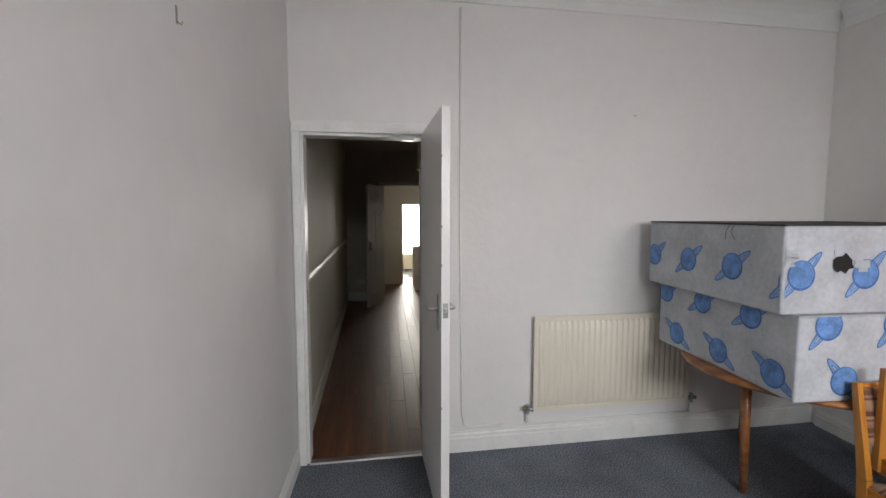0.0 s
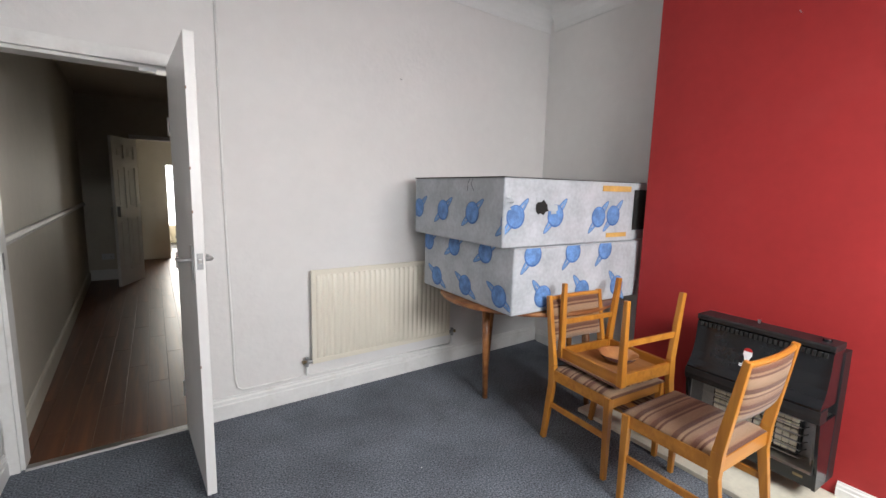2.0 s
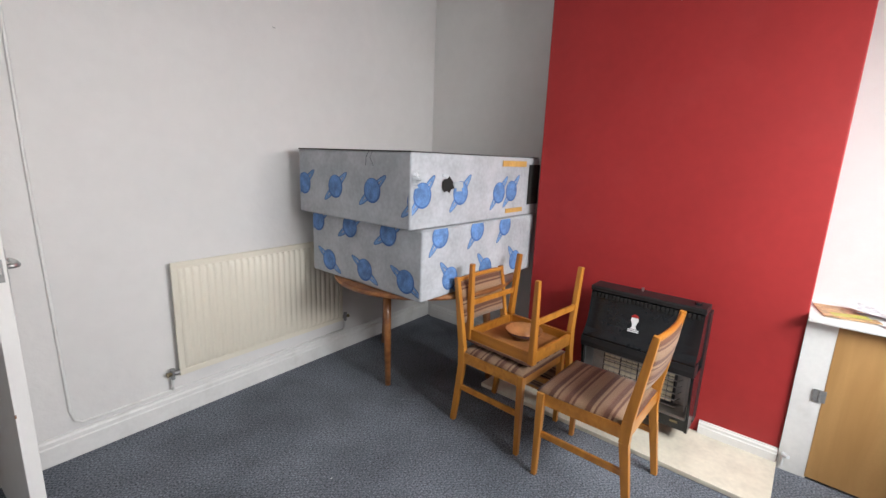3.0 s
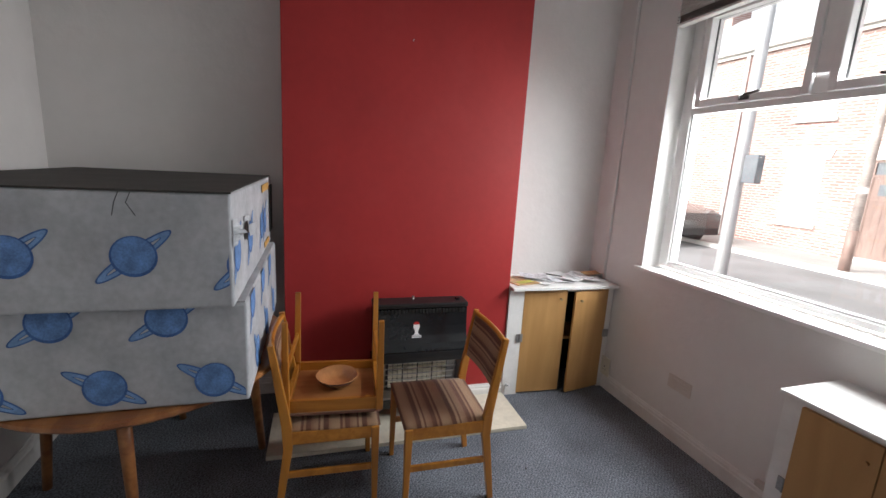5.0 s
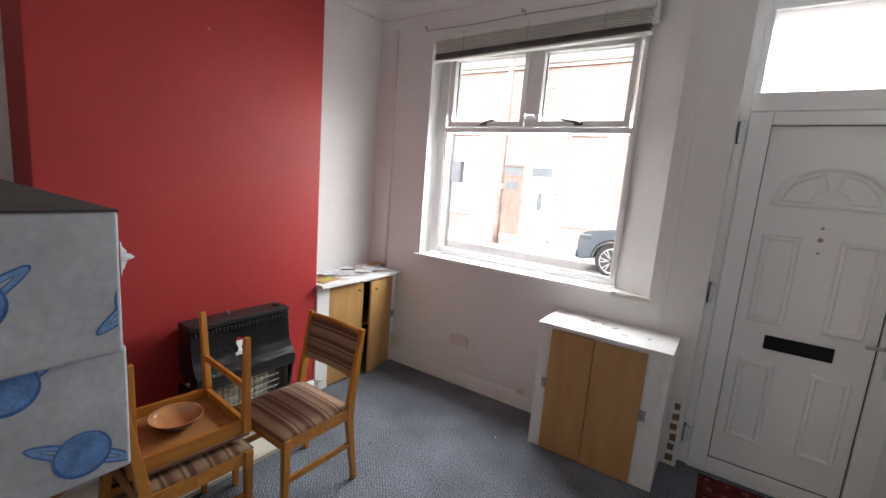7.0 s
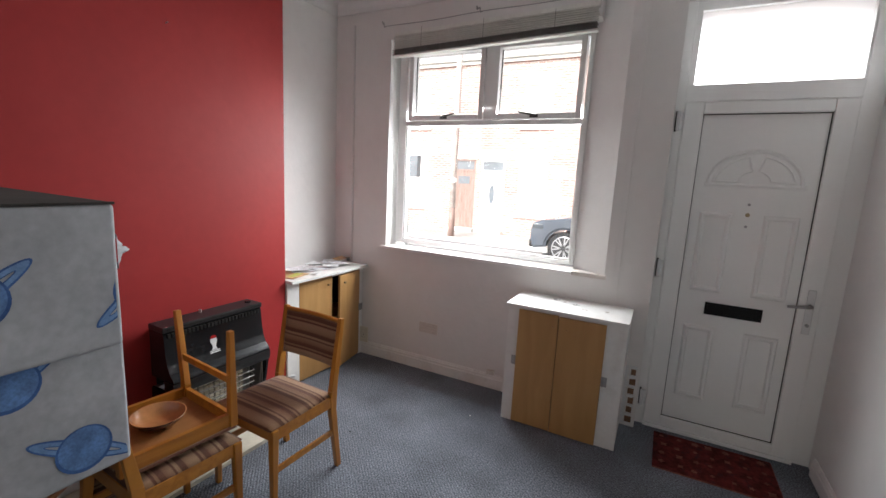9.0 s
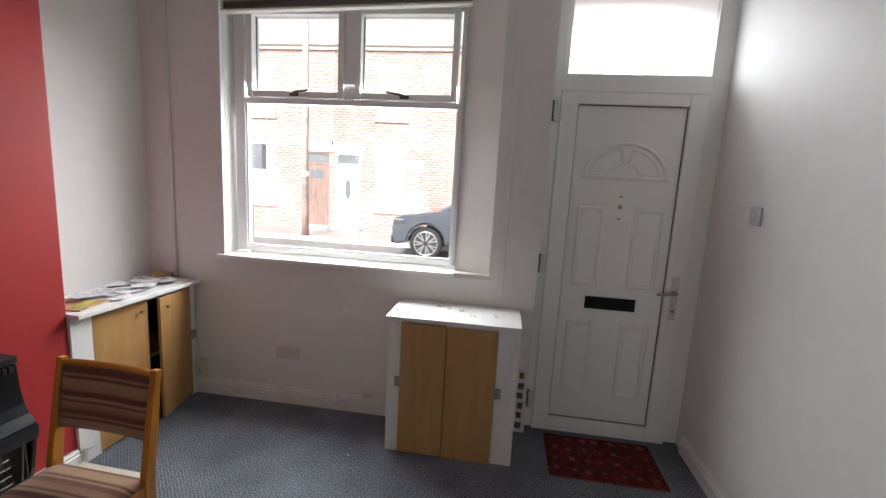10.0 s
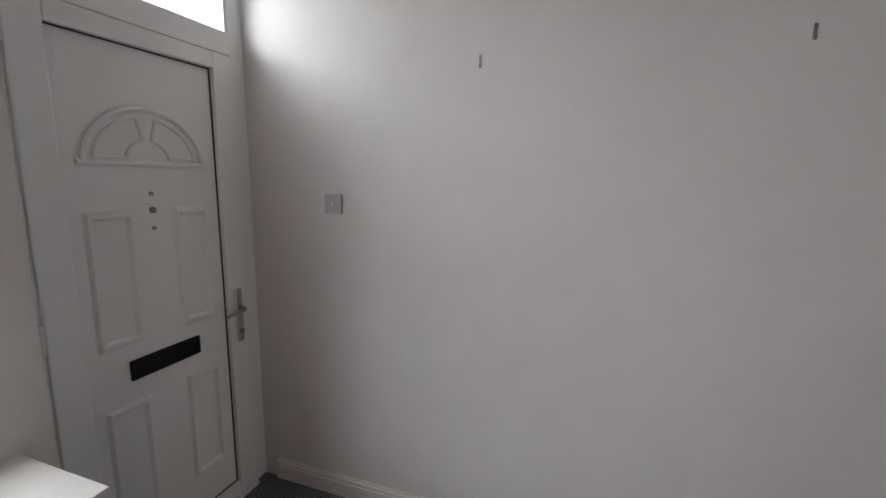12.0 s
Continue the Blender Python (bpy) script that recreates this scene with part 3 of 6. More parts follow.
# the open leaf: hinged at the opening's right side, standing into the room
leaf = thing("door_1", (0.66, YB - 0.002, 0.008), "white painted flush interior door standing open into the room", "door", kind="structure")
LEAF_W, LEAF_T, LEAF_H = 0.7, 0.04, 2.018
LX, LY = 0.66, YB - 0.002
bm = block(LX - LEAF_T, LX, LY - LEAF_W, LY, 0.008, 0.008 + LEAF_H, 0.002)
part("door_leaf", bm, M_GLOSS, leaf)
lever(leaf, (LX - LEAF_T, LY - LEAF_W + 0.06, 1.075), (-1, 0, 0), (0, 1, 0))
lever(leaf, (LX, LY - LEAF_W + 0.06, 1.075), (1, 0, 0), (0, 1, 0), 1.0)
part("latch_plate", block(LX - 0.032, LX - 0.008, LY - LEAF_W - 0.0015, LY - LEAF_W + 0.004, 1.06, 1.13, 0.0005), M_DULL, leaf, "tarnished latch plate")
part("latch_bolt", block(LX - 0.026, LX - 0.014, LY - LEAF_W - 0.009, LY - LEAF_W, 1.087, 1.105, 0.001), M_STEEL, leaf)
for z in (0.25, 1.0, 1.72):
    part("hinge", bar([(LX - 0.044, LY + 0.004, z - 0.045), (LX - 0.044, LY + 0.004, z + 0.045)], 0.006, 8), M_STEEL, leaf)
for z in (1.3, 1.48, 1.8, 0.62):
    part("paint_chip", block(LX - LEAF_T - 0.0006, LX - LEAF_T + 0.004, LY - LEAF_W - 0.0006, LY - LEAF_W + 0.003, z, z + 0.012), M_OLDBRICK, leaf)
leaf.rotation_euler = (0, 0, radians(1.4))

strike = thing("strike_plate", (HX0 + 0.028, YB + 0.03, 1.05), "small steel strike plate in the door lining", "strike plate")
part("plate", block(HX0 + 0.0285, HX0 + 0.03, YB + 0.02, YB + 0.045, 1.0, 1.08), M_DULL, strike)
stay = thing("door_catch", (0.54, YB, HZ - 0.03), "white block screwed under the door head", "catch")
part("block", block(0.5, 0.575, YB - 0.024, YB + 0.02, HZ - 0.048, HZ - 0.0285, 0.002), M_PLASTIC, stay)
placed(mark, NORTH)

# ---- the hall and the kitchen beyond ----
hall = structure("floor_hall", block(-0.5, 1.9, YB - 0.08, 12.4, -0.12, -0.009), M_DARK, "dark wood laminate hall floor", "floor")


def hall_x(y):
    """The hall's party wall runs slightly away from the room's."""
    return -0.128 - 0.033 * (y - 2.95)


outline = [(hall_x(3.02), 3.02), (hall_x(8.1), 8.1), (-0.55, 8.1), (-0.55, 3.02)]
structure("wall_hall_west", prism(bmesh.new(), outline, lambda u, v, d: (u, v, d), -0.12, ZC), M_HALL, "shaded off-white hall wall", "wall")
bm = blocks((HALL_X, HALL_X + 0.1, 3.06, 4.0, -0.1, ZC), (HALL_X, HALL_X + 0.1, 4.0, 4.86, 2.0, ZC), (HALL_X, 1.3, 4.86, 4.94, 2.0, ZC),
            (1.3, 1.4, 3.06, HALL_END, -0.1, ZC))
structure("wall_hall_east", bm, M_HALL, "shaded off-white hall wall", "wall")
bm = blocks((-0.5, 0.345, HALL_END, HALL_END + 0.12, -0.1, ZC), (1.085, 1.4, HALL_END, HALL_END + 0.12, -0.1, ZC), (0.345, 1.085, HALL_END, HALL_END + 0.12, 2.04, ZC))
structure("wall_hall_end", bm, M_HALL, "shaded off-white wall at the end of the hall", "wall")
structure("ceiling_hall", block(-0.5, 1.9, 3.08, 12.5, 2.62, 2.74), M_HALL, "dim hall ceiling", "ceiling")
bm = blocks((0.28, 0.35, HALL_END - 0.018, HALL_END - 0.001, 0, 2.035), (0.28, 1.085, HALL_END - 0.018, HALL_END - 0.001, 2.035, 2.1), bevel=0.004)
structure("trim_hall_doorway", bm, M_GLOSS_WORN, "painted architrave at the hall's end", "trim")
bm = blocks((-0.5, 0.75, 9.8, 9.92, -0.1, ZC), (0.75, 1.8, 9.8, 9.92, 1.75, ZC))
structure("wall_kitchen", bm, M_KITCHEN, "cream painted kitchen wall with an opening", "wall")
bm = blocks((1.7, 1.82, HALL_END + 0.12, 12.4, -0.1, ZC), (-0.55, -0.4, HALL_END + 0.12, 12.4, -0.1, ZC))
structure("wall_kitchen_side", bm, M_KITCHEN, "cream painted kitchen side wall", "wall")
bm = blocks((-0.4, 0.5, 12.4, 12.5, -0.1, ZC), (0.5, 1.7, 12.4, 12.5, -0.1, 0.42), (0.5, 1.7, 12.4, 12.5, 2.1, ZC))
structure("wall_kitchen_end", bm, M_KITCHEN, "far kitchen wall with a window", "wall")
structure("window_2", block(0.5, 1.7, 12.44, 12.45, 0.42, 2.1), M_FROST, "far bright kitchen window", "window").visible_shadow = False
structure("trim_dado", prism(bmesh.new(), [(0, 0), (0.02, 0.01), (0.025, 0.03), (0.012, 0.05), (0, 0.055)], lambda u, v, d: (hall_x(d) + u, d, 1.07 + v), 3.2, 7.98), M_GLOSS_WORN,
          "white painted dado rail along the hall", "trim")
structure("baseboard_hall", blocks((-0.28, 0.278, HALL_END - 0.02, HALL_END, -0.008, 0.15)), M_GLOSS_WORN, "painted hall skirting", "baseboard")
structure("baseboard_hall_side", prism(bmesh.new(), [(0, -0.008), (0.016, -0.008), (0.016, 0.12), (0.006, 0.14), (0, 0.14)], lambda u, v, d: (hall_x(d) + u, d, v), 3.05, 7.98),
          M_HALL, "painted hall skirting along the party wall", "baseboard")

hall_door = thing("door_2", (HALL_X - 0.03, 4.0, 0.0), "white panelled door edge in the hall", "door", kind="structure")
part("door_leaf", block(HALL_X - 0.045, HALL_X - 0.005, 3.94, 4.0, -0.005, 2.0, 0.003), M_GLOSS_WORN, hall_door)
part("door_handle", bar([(HALL_X - 0.047, 3.955, 1.02), (HALL_X - 0.075, 3.955, 1.02), (HALL_X - 0.08, 3.97, 1.02), (HALL_X - 0.078, 3.99, 1.02)], 0.008, 8), M_STEEL, hall_door, "chrome handle")
part("backplate", block(HALL_X - 0.05, HALL_X - 0.0455, 3.943, 3.97, 0.94, 1.08, 0.001), M_STEEL, hall_door, "chrome backplate")
part("door_stop", block(HALL_X - 0.045, HALL_X + 0.0, 4.0, 4.04, -0.005, 2.0), M_GLOSS_WORN, hall_door)

end_door = thing("door_3", (0.345, HALL_END - 0.03, 0.0), "white panelled door standing open into the hall's end", "door", kind="structure")
SWING = pose(0.345, HALL_END - 0.03, 0, 0, 0, -113.2) @ Matrix.Diagonal((0.92, 1, 1, 1))


def end_leaf(u0, u1, z0, z1, t0=-0.018, t1=0.018, bevel=0.002):
    bm = block(u0, u1, t0, t1, z0, z1, bevel)
    bm.transform(SWING)
    return bm


bm = bmesh.new()
for r in ((0.0, 0.1, 0.0, 2.02), (0.6, 0.7, 0.0, 2.02), (0.1, 0.6, 0.0, 0.2), (0.1, 0.6, 0.92, 1.06), (0.1, 0.6, 1.62, 1.74), (0.1, 0.6, 1.92, 2.02), (0.31, 0.39, 0.2, 0.92), (0.31, 0.39, 1.06, 1.62), (0.31, 0.39, 1.74, 1.92)):
    cuboid(bm, r[0], r[1], -0.018, 0.018, r[2], r[3])
bm.transform(SWING)
part("door_frame", bm, M_GLOSS, end_door)
for u0 in (0.1, 0.39):
    for z0, z1 in ((0.2, 0.92), (1.06, 1.62), (1.74, 1.92)):
        part("door_panel", end_leaf(u0, u0 + 0.21, z0, z1, -0.006, 0.006, 0), M_GLOSS, end_door, "recessed door panel")
        part("panel_field", end_leaf(u0 + 0.04, u0 + 0.17, z0 + 0.04, z1 - 0.04, -0.013, 0.013, 0.004), M_GLOSS, end_door)
part("door_handle", end_leaf(0.63, 0.67, 0.95, 1.09, -0.06, 0.06, 0.002), M_STEEL, end_door, "chrome handle")

fridge = thing("kitchen_unit", (1.2, 9.4, 0), "kitchen base unit with a pale worktop", "kitchen unit")
part("body", block(0.96, 1.66, 8.95, 9.78, -0.008, 0.86), M_HALL, fridge)
part("worktop", block(0.93, 1.68, 8.93, 9.79, 0.861, 0.9, 0.005), M_GLOSS, fridge)
tv = thing("dark_panel", (0.3, 9.78, 0.65), "dark narrow panel fixed to the kitchen wall", "panel")
part("panel", block(0.28, 0.325, 9.76, 9.799, 0.64, 1.37, 0.004), M_BLACK, tv)


def socket(name, at, normal, w=0.146, h=0.086, label="white plastic double wall socket", mat=None, gang=2):
    """A wall plate with switches and pin holes, square to a wall."""
    m = mat or M_PLASTIC
    ob = thing(name, at, label, "socket")
    nx, ny = normal
    rot = Matrix.Translation(at) @ Matrix.Rotation(math.atan2(nx, -ny), 4, "Z")

    def put(pn, *b, mat=m, bevel=0.0):
        bm = block(*b, bevel)
        bm.transform(rot)
        part(pn, bm, mat, ob)
    put("plate", -w / 2, w / 2, -0.012, 0, -h / 2, h / 2, bevel=0.003)
    for g in range(gang):
        cx = (g - (gang - 1) / 2) * 0.07
        put("rocker", cx - 0.008, cx + 0.008, -0.016, -0.0121, 0.012, 0.034, bevel=0.001)
        put("pin_hole", cx - 0.003, cx + 0.003, -0.0125, -0.0118, -0.008, 0.004, mat=M_DARK)
        put("pin_hole", cx - 0.014, cx - 0.007, -0.0125, -0.0118, -0.028, -0.023, mat=M_DARK)
        put("pin_hole", cx + 0.007, cx + 0.014, -0.0125, -0.0118, -0.028, -0.023, mat=M_DARK)
    return ob


socket("wall_socket", (-0.065, HALL_END - 0.0, 0.34), (0, -1), label="white plastic double socket low on the hall wall")

# ---- window ----
win = thing("window_1", ((WX0 + WX1) / 2, YF - 0.1, WZ0), "white frame window with two top lights over one large pane", "window", kind="structure")
FY0, FY1 = YF - 0.187, YF - 0.117
part("window_frame", blocks((WX0, WX0 + 0.03, FY0, FY1, 1.03, 2.647), (WX1 - 0.07, WX1, FY0, FY1, 1.03, 2.647), (WX0 + 0.03, WX1 - 0.07, FY0, FY1, 1.03, 1.06),
                            (WX0 + 0.03, WX1 - 0.07, FY0, FY1, 2.013, 2.05), (WX0 + 0.03, WX1 - 0.07, FY0, FY1, 2.597, 2.647), (2.04, 2.11, FY0, FY1, 2.05, 2.597), bevel=0.004), M_UPVC, win)
part("window_sill", block(1.33, 2.93, YF - 0.16, YF + 0.028, 0.987, 1.012, 0.006), M_GLOSS, win, "white painted window sill")
# the shadow line below the splay, put in as a darker strip
part("sill_end", block(1.1, 1.3295, YF - 0.105, YF + 0.006, 0.984, 1.012, 0.004), M_VENT, win, "thin sill end, tinted darker for the shadow line there")
for x0, x1 in ((1.39, 2.038), (2.112, 2.768)):
    sash = part("top_light", blocks((x0, x0 + 0.038, FY0 - 0.01, FY1 + 0.014, 2.053, 2.594), (x1 - 0.038, x1, FY0 - 0.01, FY1 + 0.014, 2.053, 2.594),
                                    (x0 + 0.038, x1 - 0.038, FY0 - 0.01, FY1 + 0.014, 2.053, 2.095), (x0 + 0.038, x1 - 0.038, FY0 - 0.01, FY1 + 0.014, 2.556, 2.594), bevel=0.005), M_UPVC, win)
    g = part("pane", block(x0 + 0.036, x1 - 0.036, FY0 + 0.02, FY0 + 0.026, 2.093, 2.558), M_GLASS, sash)
    g.visible_shadow = False
    part("gasket", blocks((x0 + 0.038, x0 + 0.044, FY0 + 0.0265, FY0 + 0.034, 2.095, 2.556), (x1 - 0.044, x1 - 0.038, FY0 + 0.0265, FY0 + 0.034, 2.095, 2.556),
                          (x0 + 0.044, x1 - 0.044, FY0 + 0.0265, FY0 + 0.034, 2.095, 2.101), (x0 + 0.044, x1 - 0.044, FY0 + 0.0265, FY0 + 0.034, 2.597, 2.556)), M_GASKET, sash, "grey rubber gasket")
    xm = (x0 + x1) / 2
    lean = 1 if x0 < 2 else -1
    part("catch_base", block(xm - 0.03, xm + 0.03, FY1 + 0.014, FY1 + 0.022, 2.062, 2.084, 0.002), M_CATCH, sash, "dark metal catch")
    part("catch_handle", bar([(xm - lean * 0.015, FY1 + 0.024, 2.075), (xm + lean * 0.02, FY1 + 0.045, 2.083), (xm + lean * 0.11, FY1 + 0.045, 2.098)], [0.009, 0.009, 0.007], 8), M_CATCH, sash, "worn dark metal catch handle")
g = part("pane", block(WX0 + 0.028, WX1 - 0.068, FY0 + 0.02, FY0 + 0.026, 1.058, 2.015), M_GLASS, win)
g.visible_shadow = False
part("glazing_bead", blocks((WX0 + 0.03, WX0 + 0.042, FY0 + 0.027, FY1 - 0.012, 1.06, 2.013), (WX1 - 0.082, WX1 - 0.07, FY0 + 0.027, FY1 - 0.012, 1.06, 2.013),
                            (WX0 + 0.042, WX1 - 0.082, FY0 + 0.027, FY1 - 0.012, 1.06, 1.072)), M_UPVC, win)

# ---- blind and old curtain wire ----
def hang(x):
    """The drawn-up blind hangs a little lower at one end."""
    return 0.02 + 0.045 * (x - 1.315) / 1.565


mark = len(BASE)
blind = thing("venetian_blind", (2.1, YF + 0.03, 2.53), "grey venetian blind drawn up to the window head", "blind")
part("head_rail", prism(bmesh.new(), [(0.002, 2.69), (0.04, 2.69), (0.04, 2.715), (0.002, 2.715)], lambda u, v, d: (d, YF + u, v - hang(d)), 1.33, 2.86), M_BLIND, blind)


def slat(z, dz, depth, mat, i):
    """One curved slat, its edge towards the room."""
    pts = [(0.004, 0.0), (depth, -dz * 0.35), (depth + 0.003, -dz * 0.1), (depth + 0.001, dz * 0.2), (0.004, dz * 0.45)]
    bm = prism(bmesh.new(), pts, lambda u, v, d: (d, YF + u, z + v - hang(d)), 1.333 + 0.004 * (i % 3), 2.858 - 0.003 * (i % 2))
    part("slat", bm, mat, blind)


for i in range(7):
    slat(2.600 + i * 0.0135, 0.0115, 0.05 - 0.002 * (i % 2), M_BLIND, i)
# lower slats stacked tight, their shade given by the darker grey
for i in range(5):
    slat(2.553 + i * 0.0085, 0.0065, 0.052 - 0.003 * (i % 2), M_BLIND_DARK, i)
part("bottom_rail", prism(bmesh.new(), [(0.004, 2.536), (0.05, 2.536), (0.05, 2.548), (0.004, 2.548)], lambda u, v, d: (d, YF + u, v - hang(d)), 1.33, 2.86), M_BLIND, blind, "pale bottom rail")
for x in (1.6, 2.1, 2.6):
    part("ladder_cord", bar([(x, YF + 0.058, 2.54 - hang(x)), (x, YF + 0.058, 2.67)], 0.0013, 6), M_BLIND_DARK, blind)
part("pull_cord", bar([(2.84, YF + 0.055, 2.67), (2.845, YF + 0.052, 2.2), (2.842, YF + 0.05, 1.72)], 0.0018, 6), M_PLASTIC, blind)

wire = thing("curtain_wire", (2.0, YF + 0.03, 2.76), "bare curtain wire on bent hooks above the window", "curtain rail")
part("wire", bar([(2.93, YF + 0.06, 2.70)] + [(2.93 - k * 0.103, YF + 0.06, 2.70 + 0.002 * k - 0.008 * math.sin(k / 16 * math.pi * 2) ** 2) for k in range(1, 17)], 0.003, 6), M_DULL, wire)
for x, dz in ((2.935, -0.075), (2.13, -0.06), (1.29, -0.043)):
    part("hook", bar([(x + 0.05, YF, 2.815 + dz), (x + 0.04, YF + 0.03, 2.825 + dz), (x + 0.02, YF + 0.05, 2.8 + dz), (x, YF + 0.064, 2.8 + dz), (x - 0.004, YF + 0.064, 2.768 + dz), (x - 0.018, YF + 0.06, 2.775 + dz)], 0.0045, 6), M_DULL, wire)

placed(mark, Matrix.Translation((-0.022, 0, 0.043)))

# vertical capping in the corner and the chase beside the window
structure("trim_corner_capping", bar([(3.245, YF + 0.008, 0.83), (3.245, YF + 0.008, 2.8)], 0.012, 8), M_WALL, "white painted pipe in the alcove corner", "trim", smooth=True)
structure("trim_cable_cover", block(1.02, 1.055, YF + 0.0005, YF + 0.007, 0.83, 2.7, 0.002), M_WALL, "white painted cable cover beside the window", "trim")

# ---- front door ----
fd = thing("door_4", (0.35, YF - 0.081, 0.0), "white moulded plastic front door, closed, with a fanlight", "door", kind="structure")
DY = YF - 0.081                                    # inner face of the sash
part("door_frame", blocks((-0.152, -0.055, DY - 0.07, DY - 0.02, 0.001, 2.722), (0.77, 0.832, DY - 0.07, DY - 0.01, 0.001, 2.722), (-0.055, 0.77, DY - 0.07, DY - 0.004, 2.135, 2.232),
                          (-0.055, 0.77, DY - 0.07, DY - 0.02, 2.655, 2.722), (0.737, 0.77, DY - 0.07, DY - 0.012, 2.232, 2.655), (-0.055, -0.044, DY - 0.07, DY - 0.021, 2.232, 2.655), (-0.055, 0.77, DY - 0.07, DY + 0.01, 0.001, 0.024), bevel=0.004), M_UPVC, fd)
part("door_sash", blocks((-0.05, 0.052, DY - 0.065, DY, 0.026, 2.13), (0.664, 0.766, DY - 0.065, DY, 0.026, 2.13), (0.052, 0.664, DY - 0.065, DY, 0.026, 0.09), (0.052, 0.664, DY - 0.065, DY, 2.062, 2.13), bevel=0.006), M_UPVC, fd)
part("gasket", blocks((0.05, 0.056, DY - 0.05, DY - 0.0225, 0.088, 2.064), (0.66, 0.666, DY - 0.05, DY - 0.0225, 0.088, 2.064), (0.056, 0.66, DY - 0.05, DY - 0.0225, 0.088, 0.094), (0.056, 0.66, DY - 0.05, DY - 0.0225, 2.058, 2.064)), M_DARK, fd, "black rubber gasket")
# strips added to stop outside light showing between sash and frame
part("weather_seal", blocks((0.7635, 0.7725, DY - 0.06, DY - 0.0125, 0.02, 2.14), (-0.0575, -0.0475, DY - 0.06, DY - 0.0125, 0.02, 2.14), (-0.0475, 0.7635, DY - 0.06, DY - 0.0125, 2.127, 2.138), (-0.0475, 0.7635, DY - 0.06, DY - 0.0125, 0.022, 0.029)), M_UPVC, fd, "white filler closing the gap round the sash")
PY = DY - 0.028
part("door_panel", block(0.056, 0.66, PY - 0.02, PY, 0.094, 2.058), M_UPVC, fd)
g = part("fanlight", block(-0.044, 0.737, DY - 0.06, DY - 0.055, 2.232, 2.655), M_FROST, fd, "obscured fanlight glass")
g.visible_shadow = False


def moulding(x0, x1, z0, z1, w=0.032, h=0.014):
    """A raised picture-frame moulding on the door."""
    bm = bmesh.new()
    prof = [(0, 0), (w * 0.3, h), (w * 0.7, h), (w, 0)]
    loops = []
    for o, d in prof:
        loops.append([bm.verts.new((x, PY + d + 0.0005, z)) for x, z in ((x0 + o, z0 + o), (x1 - o, z0 + o), (x1 - o, z1 - o), (x0 + o, z1 - o))])
    for a, b in zip(loops, loops[1:]):
        for k in range(4):
            bm.faces.new((a[k], a[(k + 1) % 4], b[(k + 1) % 4], b[k]))
    bmesh.ops.recalc_face_normals(bm, faces=bm.faces)
    return bm


for x0, x1 in ((0.108, 0.28), (0.436, 0.608)):
    for z0, z1 in ((0.98, 1.48), (0.262, 0.752)):
        part("panel_moulding", moulding(x0, x1, z0, z1), M_UPVC, fd)
CX, CZ, CR = 0.357, 1.648, 0.232


def arc_pts(r, a0, a1, n=20):
    return [(CX + r * math.cos(a0 + (a1 - a0) * k / n), PY + 0.004, CZ + r * 0.86 * math.sin(a0 + (a1 - a0) * k / n)) for k in range(n + 1)]


part("arch_moulding", bar(arc_pts(CR, 0, math.pi, 28), 0.011, 8), M_UPVC, fd)
part("arch_base", bar([(CX - CR - 0.02, PY + 0.004, CZ), (CX + CR + 0.02, PY + 0.004, CZ)], 0.011, 8), M_UPVC, fd)
for a0, a1 in ((0.12, 1.38), (1.76, 3.02)):
    o, i = arc_pts(CR - 0.035, a0, a1, 12), arc_pts(0.085, a1, a0, 6)
    loop = o + [(CX + 0.085 * math.cos(a1), PY + 0.004, CZ + 0.02 + 0.073 * math.sin(a1))] + [(x, y, z + 0.012) for x, y, z in i]
    part("sunburst_moulding", bar(loop + [loop[0]], 0.007, 6), M_UPVC, fd)
lb = part("letterbox", blocks((0.208, 0.508, PY + 0.0005, PY + 0.012, 0.836, 0.85), (0.208, 0.508, PY + 0.0005, PY + 0.012, 0.9, 0.914), (0.208, 0.222, PY + 0.0005, PY + 0.012, 0.85, 0.9), (0.494, 0.508, PY + 0.0005, PY + 0.012, 0.85, 0.9), bevel=0.002), M_LETTER, fd, "black letterbox frame")
part("flap", block(0.222, 0.494, PY + 0.0005, PY + 0.006, 0.85, 0.9, 0.001), M_LETTER, lb, "black letterbox flap")
part("spyhole", disc((0.362, PY, 1.475), (0, 1, 0), 0.012, 0.009, 16), M_BRASS, fd, "small metal spyhole")
for z in (1.405, 1.537):
    part("bolt_head", disc((0.362, PY, z), (0, 1, 0), 0.008, 0.006, 12), M_DULL, fd)
part("handle_plate", block(-0.018, 0.02, DY + 0.0005, DY + 0.01, 0.815, 1.078, 0.004), M_STEEL, fd, "silver handle backplate")
part("door_handle", bar([(0.002, DY + 0.01, 0.985), (0.002, DY + 0.04, 0.985), (0.014, DY + 0.05, 0.985), (0.06, DY + 0.05, 0.98), (0.112, DY + 0.046, 0.972)], [0.01, 0.01, 0.011, 0.009, 0.007], 12), M_DULL, fd, "dull silver lever handle", smooth=True)
part("lock_cylinder", disc((0.001, DY + 0.01, 0.87), (0, 1, 0), 0.009, 0.012, 14), M_DULL, fd)
